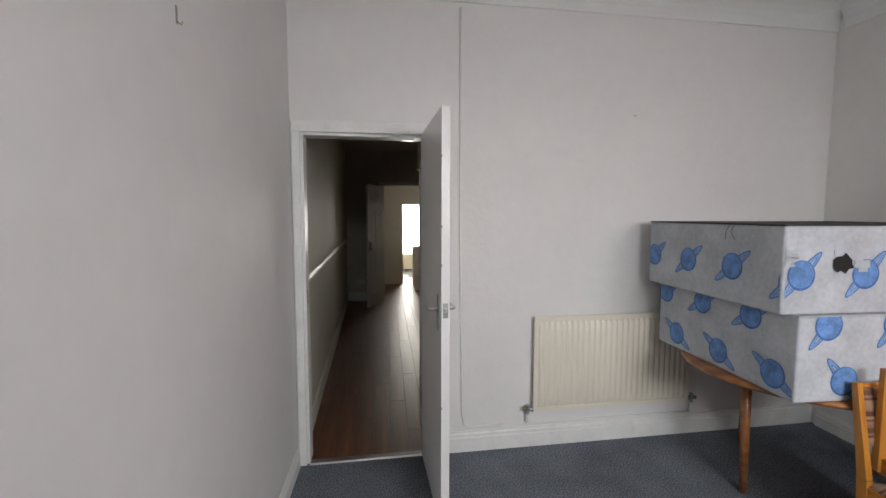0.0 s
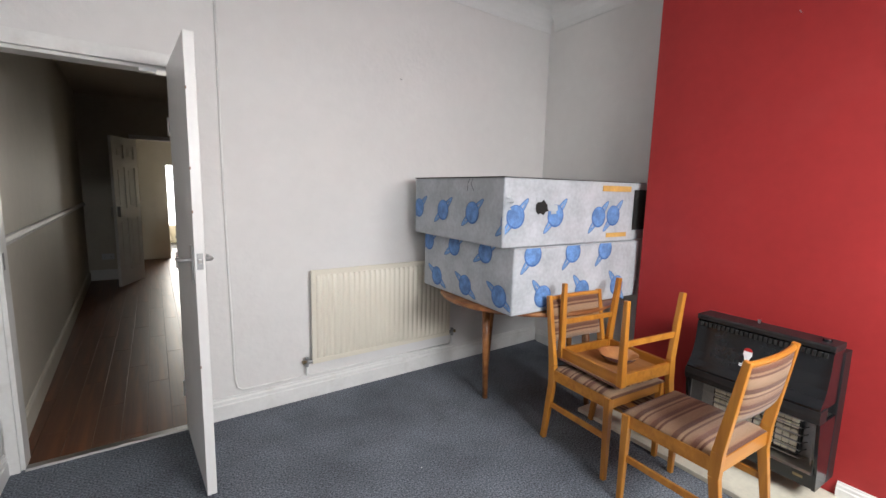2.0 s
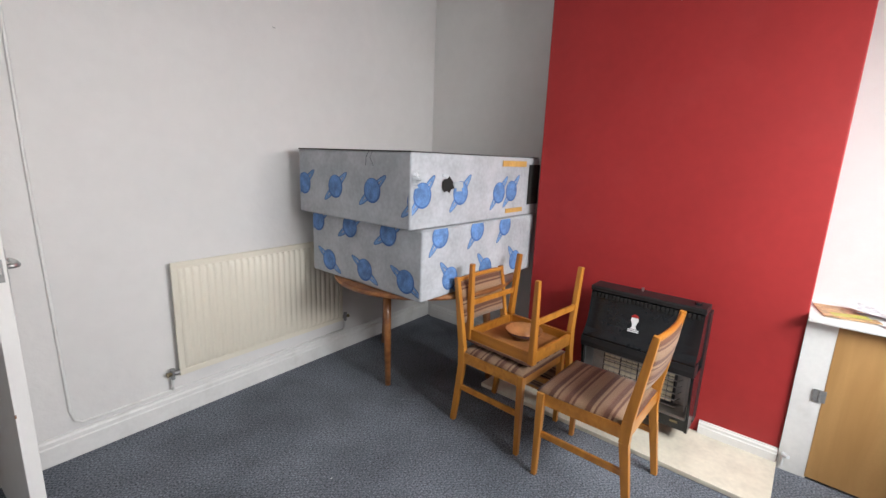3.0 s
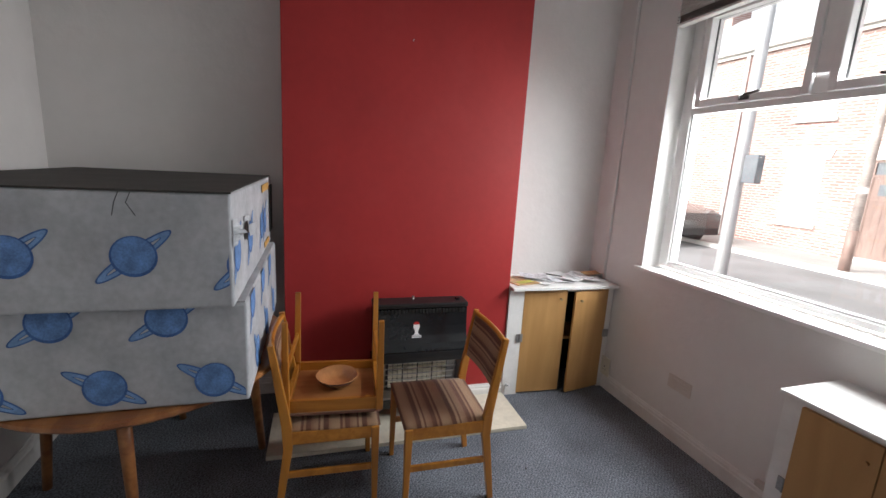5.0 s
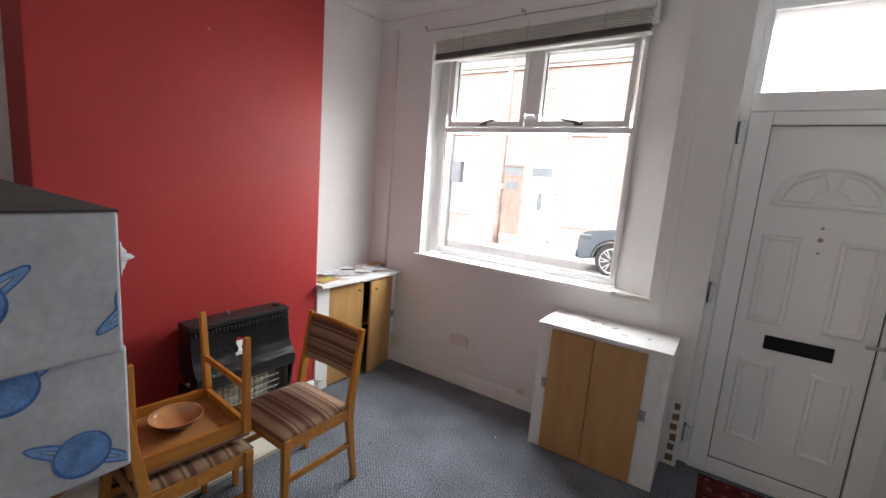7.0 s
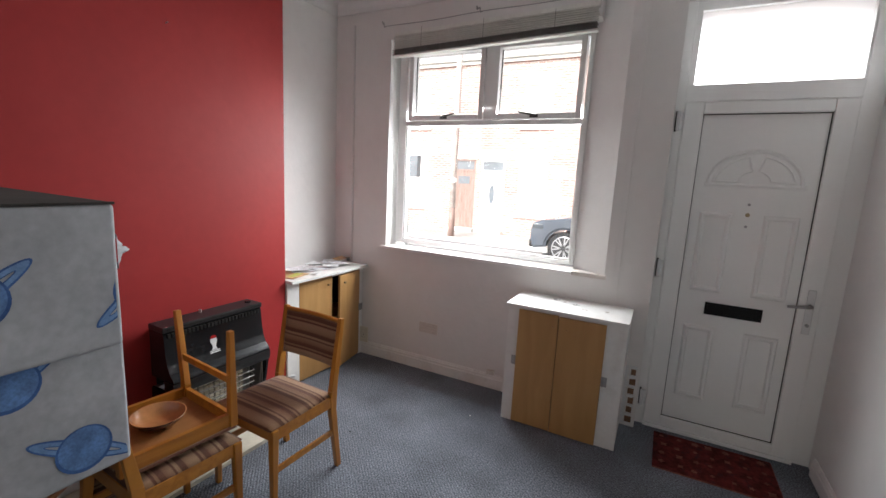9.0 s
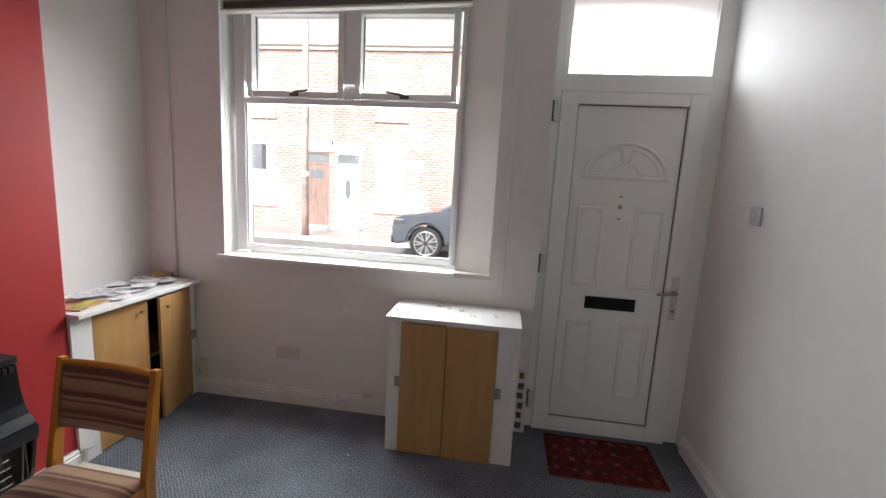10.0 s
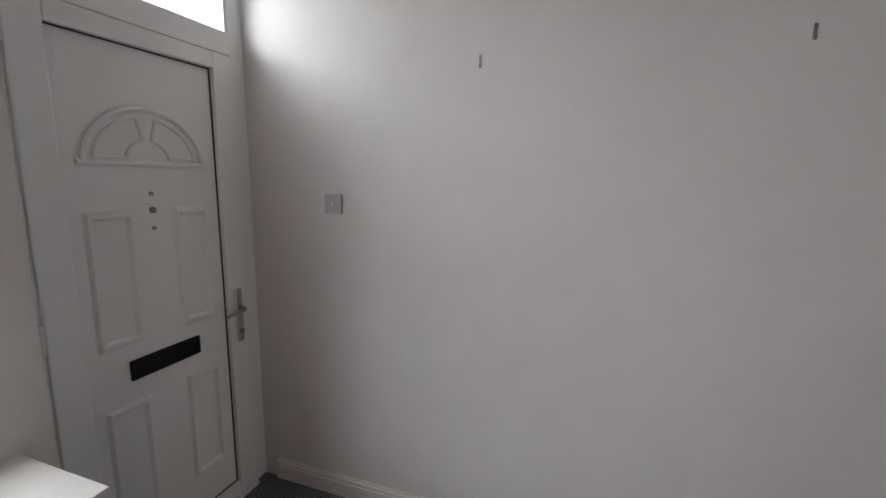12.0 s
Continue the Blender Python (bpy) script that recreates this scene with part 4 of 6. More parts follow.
for z in (2.02, 1.1, 0.2):
    hg = part("hinge", blocks((0.772, 0.8, DY - 0.006, DY + 0.012, z - 0.05, z + 0.05), bevel=0.003), M_PLASTIC, fd, "white flag hinge")
    part("hinge_pin", bar([(0.797, DY + 0.018, z - 0.056), (0.797, DY + 0.018, z + 0.056)], 0.010, 10), M_PLASTIC, hg)
    # dark slip stands for the shade in the hinge gap
    part("hinge_gap", block(0.8005, 0.812, DY - 0.0095, DY - 0.004, z - 0.06, z + 0.06), M_DARK, hg)

# raw brick left bare beside the door
raw = thing("bare_brick_strip", (0.855, YF, 0.03), "strip of bare brown brick with white plaster edges by the door", "brickwork")
random.seed(21)


def ragged(x0, x1, z0, z1, jag, d0, d1, n=9):
    """A slab of broken plaster with uneven long edges."""
    zs = [z0 + (z1 - z0) * k / n for k in range(n + 1)]
    near = [(x0 + random.uniform(-jag, jag), z) for z in zs]
    far = [(x1 + random.uniform(-jag, jag), z + random.uniform(-0.006, 0.006)) for z in zs]
    return prism(bmesh.new(), near + far[::-1], lambda u, v, d: (u, d, v), YF + d0, YF + d1)


part("plaster", ragged(0.836, 0.905, 0.012, 0.445, 0.003, 0.0005, 0.004), M_WALL, raw, "pale broken plaster bed")
part("plaster_edge", ragged(0.890, 0.914, 0.02, 0.43, 0.009, 0.004, 0.011, 16), M_PLASTIC, raw, "ragged white plaster edge")
for i in range(6):
    z = 0.03 + i * 0.067
    part("brick", block(0.842 + 0.004 * (i % 2), 0.884 - 0.004 * (i % 3), YF + 0.001, YF + 0.007, z + 0.003 * (i % 2), z + 0.042 + 0.004 * (i % 3), 0.002), M_OLDBRICK, raw)
    lump = ragged(0.842 + random.uniform(0, 0.006), 0.886, z + 0.047, z + 0.064, 0.004, 0.004, 0.010 + random.uniform(0, 0.004), 3)
    part("mortar", lump, M_PLASTIC, raw, "white mortar left in the joint")

# ---- switches, hooks and nails on the walls ----
sw = thing("light_switch", (XL, -0.17, 1.488), "white plastic light switch on the wall", "switch")
part("plate", block(XL + 0.0005, XL + 0.011, -0.214, -0.126, 1.444, 1.532, 0.003), M_SWITCH, sw)
part("rocker", block(XL + 0.011, XL + 0.016, -0.178, -0.162, 1.478, 1.502, 0.001), M_PLASTIC, sw)
for y in (-0.201, -0.139):
    part("screw", disc((XL + 0.011, y, 1.488), (1, 0, 0), 0.0035, 0.001, 8), M_DULL, sw)
for y, z in ((0.503, 2.055), (1.555, 2.07)):
    hk = thing("picture_hook", (XL, y, z), "small tarnished picture hook on the bare wall", "hook")
    part("plate", block(XL + 0.0005, XL + 0.002, y - 0.005, y + 0.005, z - 0.02, z + 0.028), M_DULL, hk)
    part("hook", bar([(XL + 0.002, y, z - 0.012), (XL + 0.012, y, z - 0.022), (XL + 0.016, y, z - 0.012)], 0.002, 6), M_BRASS, hk)
mark = len(BASE)
nl = thing("nail", (2.02, YB, 2.184), "bent nail in the bare wall", "nail")
part("shank", bar([(2.02, YB + 0.005, 2.189), (2.022, YB - 0.025, 2.179)], 0.003, 6), M_DULL, nl)
placed(mark, NORTH)
mark = len(BASE)
nl = thing("nail", (BREAST_X, 1.13, 2.31), "small nail in the red chimney breast", "nail")
part("shank", bar([(BREAST_X + 0.005, 1.13, 2.31), (BREAST_X - 0.018, 1.13, 2.315)], 0.003, 6), M_STEEL, nl)

placed(mark, EAST)

vent = thing("wall_vent", (2.43, YF, 0.365), "painted over rectangular grille low on the wall", "vent")
part("frame", block(2.345, 2.515, YF + 0.0005, YF + 0.01, 0.326, 0.412, 0.003), M_VENT, vent)
for i in range(3):
    part("slat", block(2.36, 2.5, YF + 0.01, YF + 0.014, 0.341 + i * 0.022, 0.353 + i * 0.022, 0.002), M_VENT, vent)
socket("wall_socket", (3.075, YF + 0.02, 0.185), (0, 1), 0.09, 0.14, "old cream surface socket by the cupboard", M_OLDPLASTIC, 1)
clip = thing("cable_clip", (1.86, YF + 0.02, 0.12), "pale junction clip on the skirting top", "clip")
part("body", block(1.83, 1.89, YF + 0.001, YF + 0.03, 0.117, 0.15, 0.006), M_VENT, clip)

# ---- radiator and its pipes ----
mark = len(BASE)
rad = thing("radiator", (1.92, YB - 0.05, 0.235), "cream enamelled panel radiator with vertical flutes under bare wall", "radiator")
RX0, RX1, RZ0, RZ1, RY = 1.35, 2.48, 0.245, 0.882, YB - 0.042
bm = bmesh.new()
prof = []
n = 27
for i in range(n):
    x0 = RX0 + 0.03 + (RX1 - RX0 - 0.06) * i / n
    w = (RX1 - RX0 - 0.06) / n
    prof += [(x0, 0.0), (x0 + 0.18 * w, -0.009), (x0 + 0.5 * w, -0.012), (x0 + 0.82 * w, -0.009)]
prof.append((RX1 - 0.03, 0.0))
rows = [(RZ0 + 0.035, 0.0), (RZ0 + 0.06, 1.0), (RZ1 - 0.06, 1.0), (RZ1 - 0.035, 0.0)]
grid = [[bm.verts.new((x, RY + d * f, z)) for x, d in prof] for z, f in rows]
for a, b in zip(grid, grid[1:]):
    for k in range(len(a) - 1):
        bm.faces.new((a[k], a[k + 1], b[k + 1], b[k]))
part("fluted_panel", bm, M_CREAM, rad, smooth=True)
part("panel_body", blocks((RX0, RX1, RY + 0.0005, RY + 0.014, RZ0, RZ1), bevel=0.005), M_CREAM, rad)
part("seam", blocks((RX0, RX1, RY - 0.004, RY + 0.0003, RZ1 - 0.032, RZ1 - 0.002), (RX0, RX1, RY - 0.004, RY + 0.0003, RZ0 + 0.002, RZ0 + 0.032),
                    (RX0, RX0 + 0.028, RY - 0.004, RY + 0.0003, RZ0 + 0.032, RZ1 - 0.032), (RX1 - 0.028, RX1, RY - 0.004, RY + 0.0003, RZ0 + 0.032, RZ1 - 0.032), bevel=0.002), M_CREAM, rad)
for x in (1.6, 2.2):
    part("bracket", block(x - 0.02, x + 0.02, RY + 0.0145, YB - 0.0005, 0.35, 0.8), M_CREAM, rad)
for x, s in ((RX0, -1), (RX1, 1)):
    v = part("valve", bar([(x, RY + 0.008, 0.268), (x + s * 0.028, RY + 0.008, 0.268)], [0.012, 0.014], 10), M_DULL, rad, "tarnished radiator valve")
    part("valve_body", bar([(x + s * 0.034, RY + 0.008, 0.235), (x + s * 0.034, RY + 0.008, 0.295)], [0.011, 0.013], 10), M_DULL, v)
    part("valve_cap", bar([(x + s * 0.03, RY + 0.008, 0.27), (x + s * 0.062, RY + 0.002, 0.268)], [0.009, 0.013], 10), M_BRASS, v)
pipes = thing("heating_pipe", (0.9, YB - 0.01, 0.13), "white painted heating pipe along the wall", "pipe")
part("pipe", bar([(0.86, YB - 0.006, 2.78), (0.863, YB - 0.006, 1.4), (0.882, YB - 0.007, 0.24), (0.895, YB - 0.008, 0.185), (0.922, YB - 0.01, 0.165), (1.165, YB - 0.01, 0.163), (1.765, YB - 0.01, 0.16), (2.515, YB - 0.01, 0.157)], 0.0065, 8), M_GLOSS_WORN, pipes, smooth=True)
for x in (1.316, 2.514):
    part("pipe_tail", bar([(x, RY + 0.008, 0.24), (x, RY + 0.008, 0.19), (x, YB - 0.012, 0.165)], 0.007, 8), M_GLOSS_WORN, pipes)

placed(mark, NORTH)

# ---- hearth and gas fire ----
mark = len(BASE)
structure("hearth", block(2.636, BREAST_X + 0.0, 0.383, 1.93, 0.001, 0.026, 0.003), M_HEARTH, "cream marble hearth slab on the carpet", "hearth")
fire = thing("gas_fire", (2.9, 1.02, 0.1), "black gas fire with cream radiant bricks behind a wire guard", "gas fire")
GY0, GY1 = 0.748, 1.352


def fire_section(bm, outline, y0, y1):
    return prism(bm, outline, lambda u, v, d: (BREAST_X - 0.001 - u, d, v), y0, y1)


# hood: slopes out and curls over the opening
hood = [(0.0, 0.5), (0.0, 0.752), (0.118, 0.752), (0.128, 0.742), (0.132, 0.7), (0.138, 0.64), (0.15, 0.585), (0.17, 0.545), (0.192, 0.522), (0.2, 0.51), (0.2, 0.5)]
part("hood", fire_section(bmesh.new(), hood, GY0 + 0.004, GY1 - 0.004), M_BLACK, fire, "curved black hood")
lip = [(0.12, 0.44), (0.12, 0.4995), (0.203, 0.4995), (0.206, 0.47), (0.198, 0.44)]
part("lip", fire_section(bmesh.new(), lip, GY0, GY1), M_LOUVRE, fire, "matt black lip over the opening")
top = part("top_grille", block(2.925, BREAST_X - 0.002, GY0, GY1, 0.753, 0.782, 0.004), M_LOUVRE, fire)
part("slot", block(2.922, 2.9245, GY0 + 0.02, GY1 - 0.02, 0.764, 0.774), M_DARK, top)
for i in range(26):
    y = GY0 + 0.03 + i * (GY1 - GY0 - 0.06) / 25
    part("louvre_slot", block(2.9205, 2.9335, y - 0.0065, y + 0.0065, 0.722, 0.745), M_DARK, top)
part("control_knob", disc((2.99, 0.80, 0.782), (0, 0, 1), 0.018, 0.012, 16), M_BLACK, top)
part("control_tap", bar([(3.02, 1.09, 0.782), (3.02, 1.09, 0.8)], [0.006, 0.009], 8), M_STEEL, top, "small steel tap")
for y0, y1 in ((GY0, GY0 + 0.014), (GY1 - 0.014, GY1)):
    part("side_panel", fire_section(bmesh.new(), [(0.0, 0.105), (0.0, 0.4395), (0.19, 0.4395), (0.165, 0.3), (0.14, 0.2), (0.13, 0.105)], y0, y1), M_BLACK, fire)
part("back_plate", block(BREAST_X - 0.03, BREAST_X - 0.003, GY0 + 0.0145, GY1 - 0.0145, 0.105, 0.4395), M_SILVER, fire, "dull steel fire back")
for y0, y1 in ((GY0 + 0.0145, GY0 + 0.1), (GY1 - 0.1, GY1 - 0.0145)):
    part("reflector", prism(bmesh.new(), [(0.03, 0.0), (0.15, 0.0), (0.148, 0.003), (0.03, 0.006)], lambda u, v, d: (BREAST_X - u, (y0 if y0 < 1 else y1) + (v if y0 < 1 else -v), d), 0.2, 0.44), M_SILVER, fire, "steel side reflector")
bed = part("radiant_bed", block(BREAST_X - 0.07, BREAST_X - 0.031, GY0 + 0.1, GY1 - 0.1, 0.215, 0.43), M_LOUVRE, fire, "cream ceramic radiants")
for c in range(4):
    y0 = GY0 + 0.108 + c * 0.099
    for r in range(7):
        z = 0.225 + r * 0.029
        for k in range(3):
            part("radiant", block(BREAST_X - 0.082, BREAST_X - 0.0702, y0 + k * 0.031, y0 + k * 0.031 + 0.027, z, z + 0.021, 0), M_CERAMIC, bed)
guard = part("guard", bar([(2.93, GY0 + 0.03, 0.22), (2.9, GY0 + 0.03, 0.42)], 0.003, 6), M_SILVER, fire)
for r in range(6):
    z = 0.235 + r * 0.036
    pts = [(2.955, GY0 + 0.06, z), (2.915, GY0 + 0.075, z), (2.91, (GY0 + GY1) / 2, z), (2.915, GY1 - 0.075, z), (2.955, GY1 - 0.06, z)]
    part("guard_wire", bar(pts, 0.0028, 6), M_SILVER, guard, "steel guard wire")
part("base_tray", fire_section(bmesh.new(), [(0.03, 0.185), (0.03, 0.2), (0.16, 0.2), (0.165, 0.19), (0.145, 0.185)], GY0 + 0.0145, GY1 - 0.0145), M_SILVER, fire)
bp = part("base_panel", fire_section(bmesh.new(), [(0.02, 0.108), (0.02, 0.1845), (0.138, 0.1845), (0.126, 0.108)], GY0 + 0.0145, GY1 - 0.0145), M_BLACK, fire)
part("rating_label", fire_section(bmesh.new(), [(0.1335, 0.145), (0.1335, 0.158), (0.1365, 0.158), (0.1345, 0.145)], GY0 + 0.05, GY0 + 0.09), M_BRASS, bp, "small gold label")
# the sticker on the hood: a pale figure shape with a red cap and a base line


def on_hood(outline):
    """A flat shape laid on the hood's slope; outline in (y, height)."""
    def place(u, v, d):
        f = 0.132 + (0.7 - v) * 0.1 if v > 0.64 else (0.138 + (0.64 - v) * 0.219 if v > 0.585 else 0.15 + (0.585 - v) * 0.5)
        return (BREAST_X - 0.001 - f - d, u, v)
    return prism(bmesh.new(), outline, place, 0.0012, 0.003)


SY, SZ = 1.083, 0.628
body = [(-1, 0.024, 0.585), (-1, 0.012, 0.602), (-1, 0.018, 0.622), (-1, 0.027, 0.64), (-1, 0.025, 0.66)]
body += [(1, w, z) for s, w, z in reversed(body)]
st = part("sticker", on_hood([(SY + s * w * 0.75, SZ + (z - SZ) * 0.8) for s, w, z in body]), M_PAPER, fire, "pale printed sticker figure")
part("sticker_cap", on_hood([(SY + 0.02 * math.cos(t), 0.6545 + 0.017 * math.sin(t)) for t in (math.pi * k / 10 for k in range(11))]), M_LAMPRED, st)
part("sticker_band", on_hood([(SY - 0.015, 0.628), (SY + 0.015, 0.628), (SY + 0.017, 0.632), (SY - 0.017, 0.632)]), M_LAMPRED, st)
for z in (0.588, 0.58):
    part("sticker_line", on_hood([(SY - 0.03, z - 0.0022), (SY + 0.03, z - 0.0022), (SY + 0.03, z + 0.0022), (SY - 0.03, z + 0.0022)]), M_PAPER, st)

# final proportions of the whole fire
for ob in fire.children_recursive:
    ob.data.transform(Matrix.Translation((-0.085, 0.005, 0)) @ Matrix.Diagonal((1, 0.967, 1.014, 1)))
part("flue_box", block(BREAST_X - 0.088, BREAST_X - 0.001, 0.76, 1.28, 0.106, 0.74, 0.004), M_LOUVRE, fire, "matt black box behind the fire")

# a gas tap in the skirting at the breast's corner
tap = thing("gas_tap", (3.03, 0.4, 0.05), "small white gas tap by the skirting", "tap")
part("pipe", bar([(3.035, 0.365, 0.027), (3.035, 0.365, 0.085)], 0.007, 8), M_PLASTIC, tap)
part("tap_handle", bar([(3.035, 0.365, 0.09), (3.01, 0.345, 0.095)], [0.012, 0.009], 8), M_PLASTIC, tap)


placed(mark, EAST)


# ---- built-in cupboards ----
def strap_hinge(parent, at, axis):
    x, y, z = at
    if axis == "x":
        bm = blocks((x - 0.024, x + 0.024, y - 0.0005, y + 0.004, z - 0.03, z + 0.03), bevel=0.001)
        pin = bar([(x, y + 0.005, z - 0.03), (x, y + 0.005, z + 0.03)], 0.004, 8)
    else:
        bm = blocks((x - 0.004, x + 0.0005, y - 0.024, y + 0.024, z - 0.03, z + 0.03), bevel=0.001)
        pin = bar([(x - 0.005, y, z - 0.03), (x - 0.005, y, z + 0.03)], 0.004, 8)
    h = part("hinge", bm, M_DULL, parent, "grey metal butt hinge")
    part("hinge_pin", pin, M_DULL, h)


mark = len(BASE)
meter = thing("meter_cupboard", (1.24, YF + 0.17, 0), "low white boxed cupboard with two tan doors under the window", "cupboard")
CF = -0.185
part("side_panel", block(1.592, 1.612, YF + 0.0005, CF - 0.02, 0.001, 0.8), M_GLOSS_WORN, meter)
part("side_panel", block(0.884, 0.904, YF + 0.0005, CF - 0.02, 0.001, 0.8), M_GLOSS_WORN, meter)
part("front_frame", blocks((1.53, 1.614, CF - 0.02, CF, 0.001, 0.8), (0.882, 1.005, CF - 0.02, CF, 0.001, 0.8), (1.005, 1.53, CF - 0.02, CF, 0.77, 0.8)), M_GLOSS_WORN, meter)
# black back panel stands for the shade inside the cupboard
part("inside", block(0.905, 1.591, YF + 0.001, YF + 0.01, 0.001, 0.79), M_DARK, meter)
part("worktop", block(0.878, 1.63, YF + 0.0005, -0.172, 0.801, 0.818, 0.003), M_GLOSS_WORN, meter, "white painted board top with scuffs")
d1 = part("door", block(1.284, 1.538, CF + 0.001, CF + 0.019, 0.012, 0.79, 0.0015), M_CHIP, meter, "tan hardboard cupboard door")
d2 = part("door", block(1.0, 1.28, CF + 0.001, CF + 0.019, 0.008, 0.785, 0.0015), M_CHIP, meter, "tan hardboard cupboard door")
part("knob", disc((1.317, CF + 0.019, 0.712), (0, 1, 0), 0.007, 0.014, 12, 0.01), M_CHIP, d1)
part("knob", disc((1.228, CF + 0.019, 0.705), (0, 1, 0), 0.007, 0.014, 12, 0.01), M_CHIP, d2)
strap_hinge(meter, (1.545, CF + 0.008, 0.437), "x")
strap_hinge(meter, (0.99, CF + 0.008, 0.431), "x")
for i, (x, y, r) in enumerate(((1.3, -0.42, 0.03), (1.22, -0.38, 0.02), (1.15, -0.3, 0.016), (1.36, -0.44, 0.022), (1.02, -0.33, 0.008))):
    s = thing("plaster_crumb", (x, y, 0.822), "grey plaster crumbs and dust on the cupboard top", "debris", "crumbs on the cupboard top")
    bm = bmesh.new()
    random.seed(i)
    for k in range(9):
        a, q = random.random() * 6.28, r * random.random() ** 0.5
        e = 0.002 + 0.003 * random.random()
        cuboid(bm, x + q * math.cos(a) - e, x + q * math.cos(a) + e, y + 0.6 * q * math.sin(a) - e, y + 0.6 * q * math.sin(a) + e, 0.8222, 0.8222 + e * 0.8)
    part("crumbs", bm, M_DULL if i % 2 else M_VENT, s)

placed(mark, Matrix.Translation((0.027, 0, 0)))

mark = len(BASE)
alcove = thing("alcove_cupboard", (3.2, 0.0, 0), "low white alcove cupboard with two tan doors, one ajar", "cupboard")
AF = 3.046
part("front_frame", blocks((AF, AF + 0.02, 0.268, BREAST_Y0 - 0.001, 0.001, 0.8), (AF, AF + 0.02, AY + 0.0005, -0.412, 0.001, 0.8), (AF, AF + 0.02, -0.412, 0.268, 0.772, 0.8)), M_GLOSS_WORN, alcove)
# black linings carry the cupboard's inner shade in their colour
part("inside", block(XR - 0.02, XR - 0.001, AY + 0.0005, BREAST_Y0 - 0.001, 0.001, 0.8), M_DARK, alcove, "cupboard back coloured black for the inner shade")
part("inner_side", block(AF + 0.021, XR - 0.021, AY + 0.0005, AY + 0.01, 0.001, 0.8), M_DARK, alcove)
part("inner_shelf", block(AF + 0.021, XR - 0.021, AY + 0.011, BREAST_Y0 - 0.001, 0.4, 0.418), M_CHIP, alcove)
part("worktop", block(AF - 0.055, XR - 0.0005, AY + 0.0005, BREAST_Y0 - 0.0005, 0.801, 0.823, 0.003), M_GLOSS_WORN, alcove, "white painted board top")
bm = block(0, 0.335, -0.001, 0.017, 0.012, 0.785, 0.0015)
bm.transform(pose(AF - 0.001, 0.272, 0, 0, 0, -91.5))
d1 = part("door", bm, M_CHIP, alcove, "tan hardboard cupboard door")
bm = block(0, 0.318, -0.017, 0.001, 0.012, 0.782, 0.0015)
bm.transform(pose(AF - 0.001, -0.412, 0, 0, 0, 101))
d2 = part("door", bm, M_CHIP, alcove, "tan hardboard cupboard door standing ajar")
part("knob", disc((AF - 0.02, -0.005, 0.725), (-1, 0, 0), 0.007, 0.016, 12, 0.01), M_BRASS, d1)
part("knob", disc((AF - 0.07, -0.14, 0.725), (-1, 0, 0), 0.007, 0.016, 12, 0.01), M_BRASS, d2)
strap_hinge(alcove, (AF - 0.004, 0.285, 0.44), "y")
strap_hinge(alcove, (AF - 0.004, -0.425, 0.44), "y")


def sheet(name, x, y, z, w, d, turn, mat, label, lift=0.0, thick=0.0015):
    """A sheet of paper with a slight curl, lying flat or overlapping others."""
    bm = bmesh.new()
    n = 6
    rows = []
    for i in range(n + 1):
        u = (i / n - 0.5) * w
        c = lift * (2 * (i / n) - 1) ** 2
        rows.append([bm.verts.new((u, v * d / 2, c + t)) for v in (-1, 1) for t in (0, thick)])
    for a, b in zip(rows, rows[1:]):
        for p, q in ((0, 2), (2, 3), (3, 1), (1, 0)):
            bm.faces.new((a[p], a[q], b[q], b[p]))
    bm.faces.new([rows[0][k] for k in (0, 1, 3, 2)])
    bm.faces.new([rows[-1][k] for k in (0, 2, 3, 1)])
    bmesh.ops.recalc_face_normals(bm, faces=bm.faces)
    bm.transform(pose(x, y, z, 0, 0, turn))
    return single(name, bm, mat, label, "paper", (x, y, z), "post on the cupboard")


ZT = 0.8235
sheet("magazine", 3.165, 0.255, ZT, 0.21, 0.2, 12, M_MAG, "colourful takeaway leaflet with a red and orange cover", 0.004, 0.005)
sheet("leaflet", 3.12, 0.24, ZT + 0.0055, 0.05, 0.14, 20, M_GREENISH, "yellow-green leaflet corner on the magazine", 0.002)
random.seed(5)
for i, (x, y, w, d, a, m) in enumerate(((3.14, 0.1, 0.21, 0.15, 30, M_PAPER), (3.2, 0.02, 0.22, 0.11, -20, M_PAPER), (3.13, -0.06, 0.2, 0.11, 75, M_PAPER_PRINT), (3.22, -0.12, 0.21, 0.15, 15, M_PAPER),
                                        (3.15, -0.18, 0.22, 0.11, -60, M_PAPER), (3.2, -0.27, 0.2, 0.15, 40, M_PAPER_PRINT), (3.14, -0.3, 0.17, 0.11, -10, M_PAPER), (3.24, -0.36, 0.21, 0.1, 80, M_PAPER),
                                        (3.2, 0.14, 0.2, 0.13, 70, M_PAPER_PRINT), (3.22, -0.38, 0.1, 0.16, 10, M_MAG))):
    sheet("letter", x, y, ZT + 0.003 * (i + 1), w, d, a, m, "loose white post and envelopes on the cupboard" if m is M_PAPER else "printed leaflet among the post", 0.004 + 0.008 * random.random())
pen = thing("pen", (3.2, -0.02, ZT + 0.02), "dark pen lying on the papers", "pen")
part("barrel", bar([(3.24, 0.03, ZT + 0.034), (3.16, -0.08, ZT + 0.03)], 0.005, 8), M_BLACK, pen)

placed(mark, EAST)

# ---- door mat ----
mat = thing("door_mat", (0.39, -0.37, 0.0), "dark red patterned doormat inside the front door", "doormat")
part("mat_base", block(0.062, 0.695, -0.56, -0.155, 0.001, 0.011, 0.003), M_MAT, mat)
random.seed(11)
